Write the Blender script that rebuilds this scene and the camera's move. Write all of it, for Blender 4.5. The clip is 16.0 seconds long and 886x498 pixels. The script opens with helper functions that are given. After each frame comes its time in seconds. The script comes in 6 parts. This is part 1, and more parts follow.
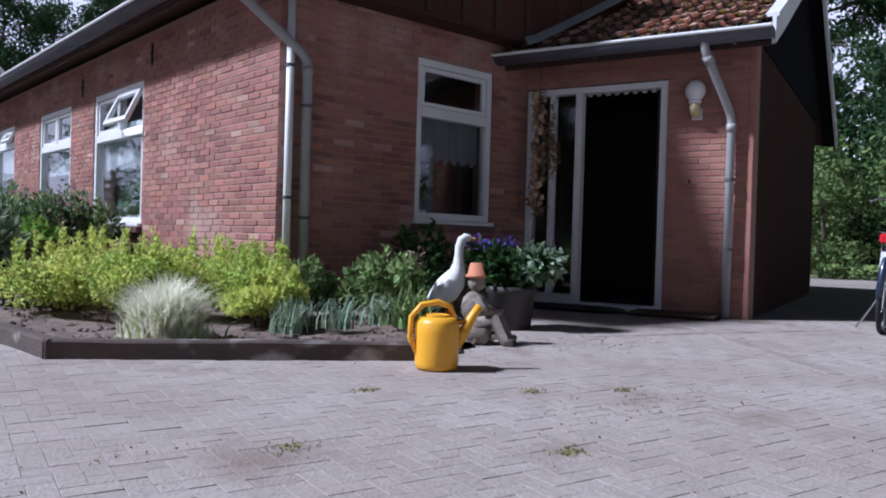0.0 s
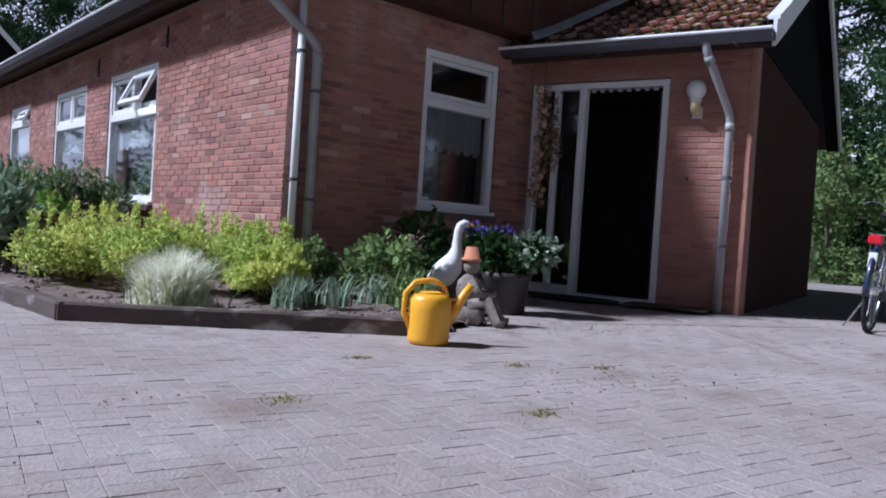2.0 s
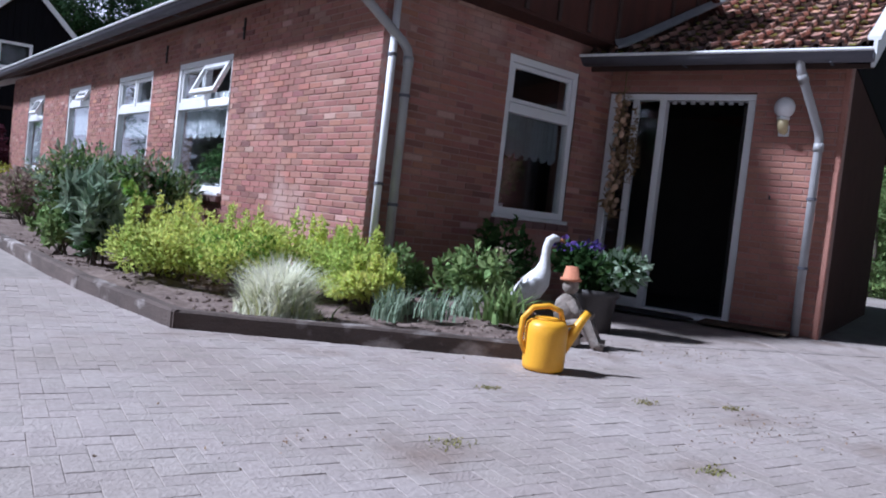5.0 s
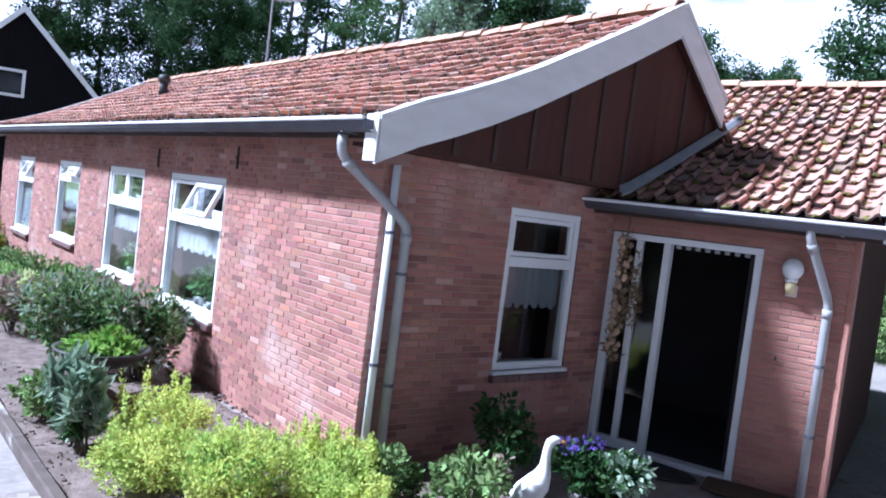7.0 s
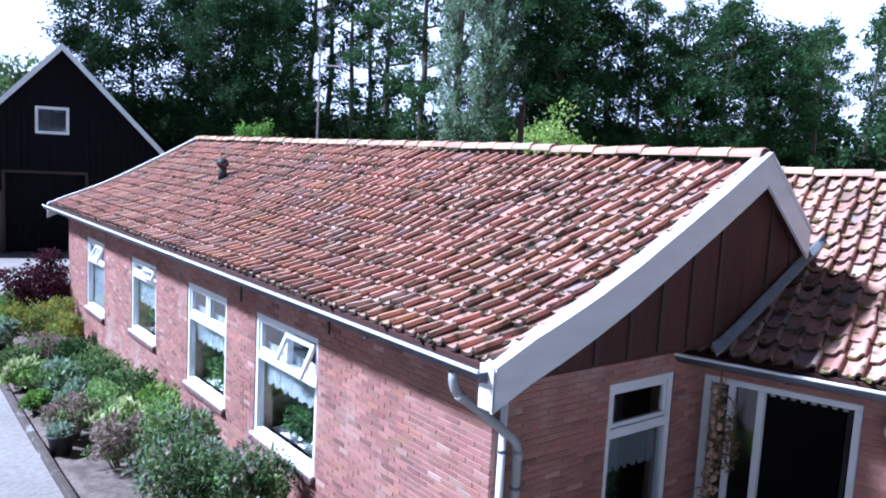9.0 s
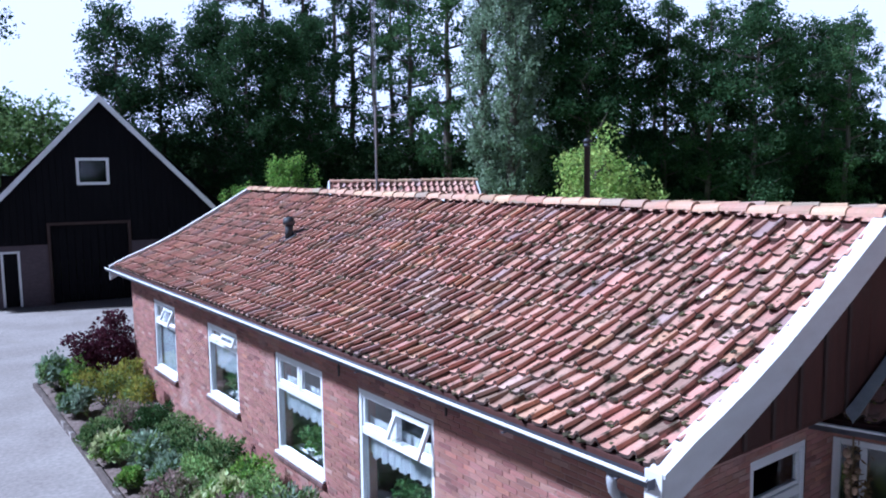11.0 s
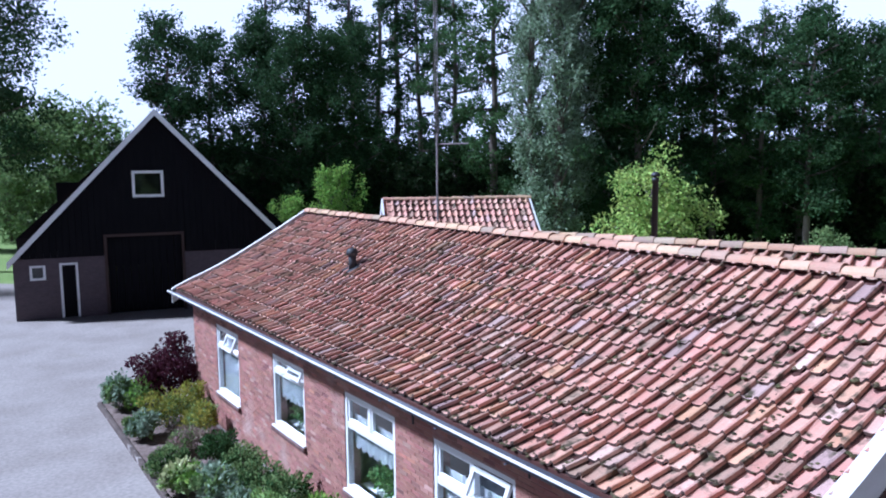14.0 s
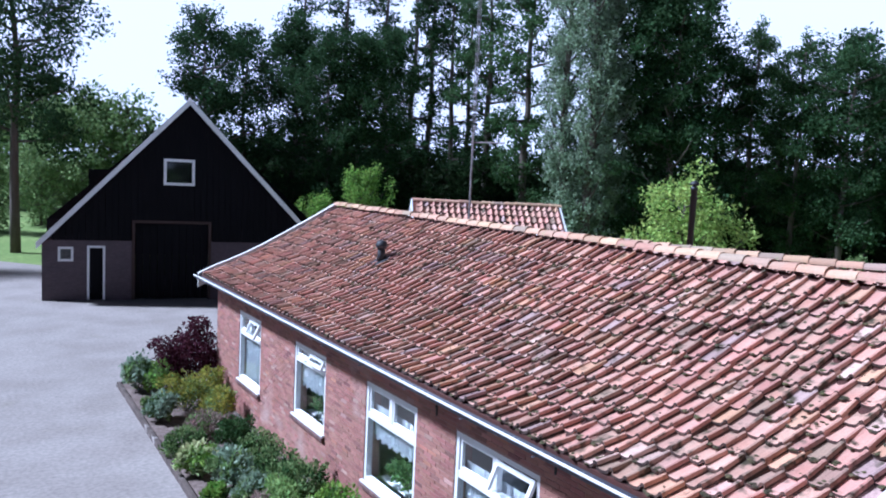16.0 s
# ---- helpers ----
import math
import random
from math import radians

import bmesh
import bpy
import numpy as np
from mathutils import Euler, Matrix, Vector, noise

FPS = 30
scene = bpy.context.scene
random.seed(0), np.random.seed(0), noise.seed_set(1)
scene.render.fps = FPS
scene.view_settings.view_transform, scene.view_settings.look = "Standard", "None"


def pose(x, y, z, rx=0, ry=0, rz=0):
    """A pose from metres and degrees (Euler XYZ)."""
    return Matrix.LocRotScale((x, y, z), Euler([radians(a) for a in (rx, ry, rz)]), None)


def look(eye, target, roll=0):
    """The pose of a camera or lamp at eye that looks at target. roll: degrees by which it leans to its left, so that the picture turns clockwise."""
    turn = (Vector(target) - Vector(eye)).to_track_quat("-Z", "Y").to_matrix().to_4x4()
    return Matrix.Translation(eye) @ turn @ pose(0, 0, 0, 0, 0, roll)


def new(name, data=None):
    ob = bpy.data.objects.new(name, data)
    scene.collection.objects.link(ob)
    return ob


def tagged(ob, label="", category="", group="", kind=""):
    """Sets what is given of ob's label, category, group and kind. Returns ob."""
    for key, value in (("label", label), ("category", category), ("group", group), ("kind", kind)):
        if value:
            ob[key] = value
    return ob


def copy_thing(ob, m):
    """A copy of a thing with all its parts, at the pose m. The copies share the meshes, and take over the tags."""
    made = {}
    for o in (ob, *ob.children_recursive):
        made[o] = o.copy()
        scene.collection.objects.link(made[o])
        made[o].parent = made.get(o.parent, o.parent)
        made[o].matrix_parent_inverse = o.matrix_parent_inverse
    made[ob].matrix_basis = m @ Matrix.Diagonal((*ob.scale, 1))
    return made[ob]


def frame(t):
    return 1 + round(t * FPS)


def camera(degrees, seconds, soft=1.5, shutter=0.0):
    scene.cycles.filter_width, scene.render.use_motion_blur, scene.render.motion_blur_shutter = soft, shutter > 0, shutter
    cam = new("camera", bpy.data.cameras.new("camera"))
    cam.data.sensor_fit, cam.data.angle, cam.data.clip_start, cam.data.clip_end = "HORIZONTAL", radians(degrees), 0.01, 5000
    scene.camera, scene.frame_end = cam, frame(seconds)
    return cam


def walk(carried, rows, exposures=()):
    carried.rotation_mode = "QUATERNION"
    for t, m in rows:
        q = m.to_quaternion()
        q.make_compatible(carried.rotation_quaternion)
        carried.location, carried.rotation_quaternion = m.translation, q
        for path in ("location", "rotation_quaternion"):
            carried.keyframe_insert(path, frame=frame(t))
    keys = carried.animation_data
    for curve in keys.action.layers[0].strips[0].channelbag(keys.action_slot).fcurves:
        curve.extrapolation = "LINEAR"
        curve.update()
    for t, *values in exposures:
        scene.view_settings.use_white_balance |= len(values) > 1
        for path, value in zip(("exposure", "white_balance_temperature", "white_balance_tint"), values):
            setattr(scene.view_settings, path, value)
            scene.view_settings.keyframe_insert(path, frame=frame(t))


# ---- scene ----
cam = camera(60.0, 16.0, soft=1.95)
PATH = [
    (0, (-2.939, -5.189, 0.616), (-1.603, -3.700, 0.591), 1.66),
    (0.5, (-2.988, -5.237, 0.524), (-1.647, -3.753, 0.493), 2.69),
    (1, (-2.999, -5.351, 0.549), (-1.661, -3.867, 0.467), 6.43),
    (1.5, (-3.004, -5.390, 0.548), (-1.678, -3.894, 0.468), 6.52),
    (2, (-3.006, -5.364, 0.552), (-1.685, -3.863, 0.512), 3.70),
    (2.5, (-2.976, -5.331, 0.568), (-1.672, -3.815, 0.529), 8.11),
    (3, (-2.971, -5.254, 0.534), (-1.673, -3.734, 0.474), 5.34),
    (3.5, (-2.962, -5.215, 0.524), (-1.674, -3.685, 0.463), 5.26),
    (3.7, (-2.959, -5.205, 0.537), (-1.683, -3.666, 0.498), 6.24),
    (5.8, (-3.543, -4.833, 1.105), (-2.242, -3.318, 0.996), 5.60),
    (6, (-3.526, -4.803, 1.282), (-2.220, -3.292, 1.183), 4.28),
    (6.5, (-3.433, -4.740, 1.635), (-2.123, -3.231, 1.569), 4.61),
    (7, (-3.322, -4.670, 2.105), (-2.028, -3.148, 2.007), 7.07),
    (7.5, (-3.332, -4.551, 2.530), (-2.060, -3.011, 2.428), 8.87),
    (8, (-3.385, -4.503, 2.898), (-2.131, -2.951, 2.759), 5.78),
    (8.5, (-3.554, -4.427, 3.312), (-2.311, -2.874, 3.105), 5.16),
    (9, (-3.857, -4.170, 4.093), (-2.627, -2.610, 3.860), 3.05),
    (9.5, (-4.171, -3.957, 4.516), (-2.948, -2.389, 4.301), -0.97),
    (9.7, (-4.280, -3.875, 4.734), (-3.057, -2.309, 4.508), -2.84),
    (11.8, (-4.829, -3.414, 4.834), (-3.652, -1.817, 4.577), 0.75),
    (12, (-4.967, -3.615, 4.937), (-3.798, -2.018, 4.653), 0.36),
    (12.5, (-5.076, -3.629, 5.071), (-3.900, -2.038, 4.782), -3.63),
    (13, (-5.056, -3.331, 5.094), (-3.941, -1.693, 4.823), 1.59),
    (13.5, (-4.984, -3.210, 5.304), (-3.857, -1.571, 5.093), -2.22),
    (14, (-4.840, -3.099, 5.432), (-3.721, -1.457, 5.203), -0.62),
    (14.5, (-4.821, -3.018, 5.389), (-3.715, -1.367, 5.158), -0.49),
    (15, (-4.921, -2.964, 5.264), (-3.817, -1.303, 5.109), -1.36),
    (15.5, (-4.949, -2.986, 5.158), (-3.846, -1.329, 4.967), -1.92),
    (16, (-4.914, -2.923, 5.125), (-3.839, -1.248, 4.930), 2.76),
]
walk(cam, [(t, look(eye, target, roll)) for t, eye, target, roll in PATH],
     [(0.0, 0.29, 5100, 15), (1.0, 0.42, 5050, 15), (2.0, 0.25, 5050, 15), (3.5, 0.41, 5050, 15), (6.0, 0.66, 4950, 14), (6.5, 1.1, 4850, 13), (7.0, 1.4, 4700, 12), (8.0, 1.4, 4600, 12), (9.5, 0.97, 4500, 13), (12.0, 0.65, 4600, 15), (16.0, 0.69, 4650, 14)])

# ---- world, sun, exposure ----
SUN = Vector((-0.88, 0.58, 1.05)).normalized()
world = bpy.data.worlds.new("sky")
scene.world = world
world.use_nodes = True
wn, wl = world.node_tree.nodes, world.node_tree.links
wn.clear()
sky = wn.new("ShaderNodeTexSky")
sky.sky_type = "NISHITA"
sky.sun_disc = False
sky.sun_elevation = math.asin(SUN.z)
sky.sun_rotation = math.atan2(SUN.x, SUN.y)
sky.air_density, sky.dust_density, sky.ozone_density = 1.0, 2.0, 1.0
cl_map = wn.new("ShaderNodeTexCoord")
cl_noise = wn.new("ShaderNodeTexNoise")
cl_noise.inputs["Scale"].default_value = 3.4
cl_noise.inputs["Detail"].default_value = 8.0
cl_sep = wn.new("ShaderNodeSeparateXYZ")
cl_low = wn.new("ShaderNodeMapRange")          # cumulus and haze crowd towards the horizon
cl_low.inputs["From Min"].default_value, cl_low.inputs["From Max"].default_value = 0.24, 0.4
cl_low.inputs["To Min"].default_value, cl_low.inputs["To Max"].default_value = 0.5, -0.6
cl_add = wn.new("ShaderNodeMath")
cl_ramp = wn.new("ShaderNodeValToRGB")
cl_ramp.color_ramp.elements[0].position, cl_ramp.color_ramp.elements[1].position = 0.46, 0.64
cl_mix = wn.new("ShaderNodeMixRGB")
cl_mix.inputs["Color2"].default_value = (92.0, 88.0, 93.0, 1)
bg = wn.new("ShaderNodeBackground")
bg.inputs["Strength"].default_value = 0.0078
wout = wn.new("ShaderNodeOutputWorld")
wl.new(cl_map.outputs["Generated"], cl_noise.inputs["Vector"])
wl.new(cl_map.outputs["Generated"], cl_sep.inputs["Vector"])
wl.new(cl_sep.outputs["Z"], cl_low.inputs["Value"])
wl.new(cl_noise.outputs["Fac"], cl_add.inputs[0])
wl.new(cl_low.outputs["Result"], cl_add.inputs[1])
wl.new(cl_add.outputs[0], cl_ramp.inputs["Fac"])
wl.new(cl_ramp.outputs["Color"], cl_mix.inputs["Fac"])
wl.new(sky.outputs["Color"], cl_mix.inputs["Color1"])
wl.new(cl_mix.outputs["Color"], bg.inputs["Color"])
wl.new(bg.outputs["Background"], wout.inputs["Surface"])

sun_data = bpy.data.lights.new("sun", "SUN")
sun_data.energy, sun_data.angle, sun_data.color = 5.0, radians(6.0), (1.0, 0.95, 0.88)
sun_ob = new("sun", sun_data)
sun_ob.matrix_world = look(SUN * 60, (0, 0, 0))


# ---- materials ----
def material(name, base, rough=0.7, metal=0.0, spots=None, amount=0.5, scale=8.0, grain=0.15, grain_scale=90.0,
             bump=0.2, bump_scale=60.0, per_object=0.0, per_island=0.0, hue=0.0, stains=None, stain_scale=1.2, stain_at=0.58,
             coat=0.0, stretch=(1, 1, 1), ior=1.45, thin=0.0, odd=()):
    """A principled surface with a base colour that varies at two scales, stains and fine relief."""
    m = bpy.data.materials.new(name)
    m.use_nodes = True
    n, l = m.node_tree.nodes, m.node_tree.links
    n.clear()
    out, bs = n.new("ShaderNodeOutputMaterial"), n.new("ShaderNodeBsdfPrincipled")
    l.new(bs.outputs[0], out.inputs["Surface"])
    co, mp = n.new("ShaderNodeNewGeometry"), n.new("ShaderNodeMapping")
    mp.inputs["Scale"].default_value = stretch
    l.new(co.outputs["Position"], mp.inputs["Vector"])

    def tex(sc, detail=5.0):
        t = n.new("ShaderNodeTexNoise")
        t.inputs["Scale"].default_value, t.inputs["Detail"].default_value = sc, detail
        l.new(mp.outputs["Vector"], t.inputs["Vector"])
        return t.outputs["Fac"]

    def ramp(fac, lo, hi):
        r = n.new("ShaderNodeMapRange")
        r.inputs["From Min"].default_value, r.inputs["From Max"].default_value = lo, hi
        l.new(fac, r.inputs["Value"])
        return r.outputs["Result"]

    def mix(fac, a, b, kind="MIX"):
        x = n.new("ShaderNodeMixRGB")
        x.blend_type = kind
        for value, sock in ((fac, x.inputs["Fac"]), (a, x.inputs["Color1"]), (b, x.inputs["Color2"])):
            if isinstance(value, (int, float)):
                sock.default_value = value
            elif isinstance(value, tuple):
                sock.default_value = (*value, 1)
            else:
                l.new(value, sock)
        return x.outputs["Color"]

    def scaled(fac, k):
        x = n.new("ShaderNodeMath")
        x.operation = "MULTIPLY"
        x.inputs[1].default_value = k
        l.new(fac, x.inputs[0])
        return x.outputs[0]

    col = base
    if spots:
        col = mix(scaled(ramp(tex(scale), 0.38, 0.66), amount), col, spots)
    k = max(per_object, per_island)
    if k:
        # single pieces and joined ones share one spread of chance
        both = n.new("ShaderNodeMath")
        both.operation = "ADD"
        l.new(n.new("ShaderNodeObjectInfo").outputs["Random"], both.inputs[0])
        l.new(n.new("ShaderNodeNewGeometry").outputs["Random Per Island"], both.inputs[1])
        turn = n.new("ShaderNodeMath")
        turn.operation = "FRACT"
        l.new(both.outputs[0], turn.inputs[0])
        r = turn.outputs[0]
        for step, (share, shade) in enumerate(odd):
            jump = n.new("ShaderNodeMath")
            jump.operation = "MULTIPLY_ADD"
            jump.inputs[1].default_value, jump.inputs[2].default_value = 37.7 + 11 * step, 5.3 * step
            l.new(r, jump.inputs[0])
            pick = n.new("ShaderNodeMath")
            pick.operation = "FRACT"
            l.new(jump.outputs[0], pick.inputs[0])
            less = n.new("ShaderNodeMapRange")
            less.inputs["From Min"].default_value, less.inputs["From Max"].default_value = share, share * 0.6
            l.new(pick.outputs[0], less.inputs["Value"])
            col = mix(scaled(less.outputs["Result"], 0.8), col, shade)
        hs = n.new("ShaderNodeHueSaturation")
        v = n.new("ShaderNodeMapRange")
        v.inputs["To Min"].default_value, v.inputs["To Max"].default_value = 1 - k, 1 + k
        l.new(r, v.inputs["Value"])
        l.new(v.outputs["Result"], hs.inputs["Value"])
        if hue:
            w = n.new("ShaderNodeTexWhiteNoise")
            w.noise_dimensions = "1D"
            l.new(r, w.inputs["W"])
            h = n.new("ShaderNodeMapRange")
            h.inputs["To Min"].default_value, h.inputs["To Max"].default_value = 0.5 - hue, 0.5 + hue
            l.new(w.outputs["Value"], h.inputs["Value"])
            l.new(h.outputs["Result"], hs.inputs["Hue"])
        if isinstance(col, tuple):
            hs.inputs["Color"].default_value = (*col, 1)
        else:
            l.new(col, hs.inputs["Color"])
        col = hs.outputs["Color"]
    if stains:
        col = mix(ramp(tex(stain_scale, 8.0), stain_at, stain_at + 0.14), col, stains)
    if grain:
        g = n.new("ShaderNodeMapRange")
        g.inputs["From Min"].default_value, g.inputs["From Max"].default_value = 0.25, 0.75
        g.inputs["To Min"].default_value, g.inputs["To Max"].default_value = 1 - grain, 1 + grain
        l.new(tex(grain_scale, 3.0), g.inputs["Value"])
        col = mix(1.0, col, g.outputs["Result"], "MULTIPLY")
    if isinstance(col, tuple):
        bs.inputs["Base Color"].default_value = (*col, 1)
    else:
        l.new(col, bs.inputs["Base Color"])
    bs.inputs["Roughness"].default_value, bs.inputs["Metallic"].default_value = rough, metal
    bs.inputs["IOR"].default_value = ior
    bs.inputs["Coat Weight"].default_value = coat
    if bump:
        b = n.new("ShaderNodeBump")
        b.inputs["Strength"].default_value, b.inputs["Distance"].default_value = bump, 0.01
        l.new(tex(bump_scale, 6.0), b.inputs["Height"])
        l.new(b.outputs["Normal"], bs.inputs["Normal"])
    if thin:
        tr = n.new("ShaderNodeBsdfTranslucent")
        if isinstance(col, tuple):
            tr.inputs["Color"].default_value = (*col, 1)
        else:
            l.new(col, tr.inputs["Color"])
        ms = n.new("ShaderNodeMixShader")
        ms.inputs["Fac"].default_value = thin
        l.new(bs.outputs[0], ms.inputs[1])
        l.new(tr.outputs[0], ms.inputs[2])
        l.new(ms.outputs[0], out.inputs["Surface"])
    return m


def leaf(name, colour, other, vary=0.35, rough=0.75, thin=0.3):
    return material(name, colour, rough, spots=other, amount=0.9, scale=2.2, grain=0, bump=0, per_island=vary, hue=0.02, thin=thin, ior=1.18)


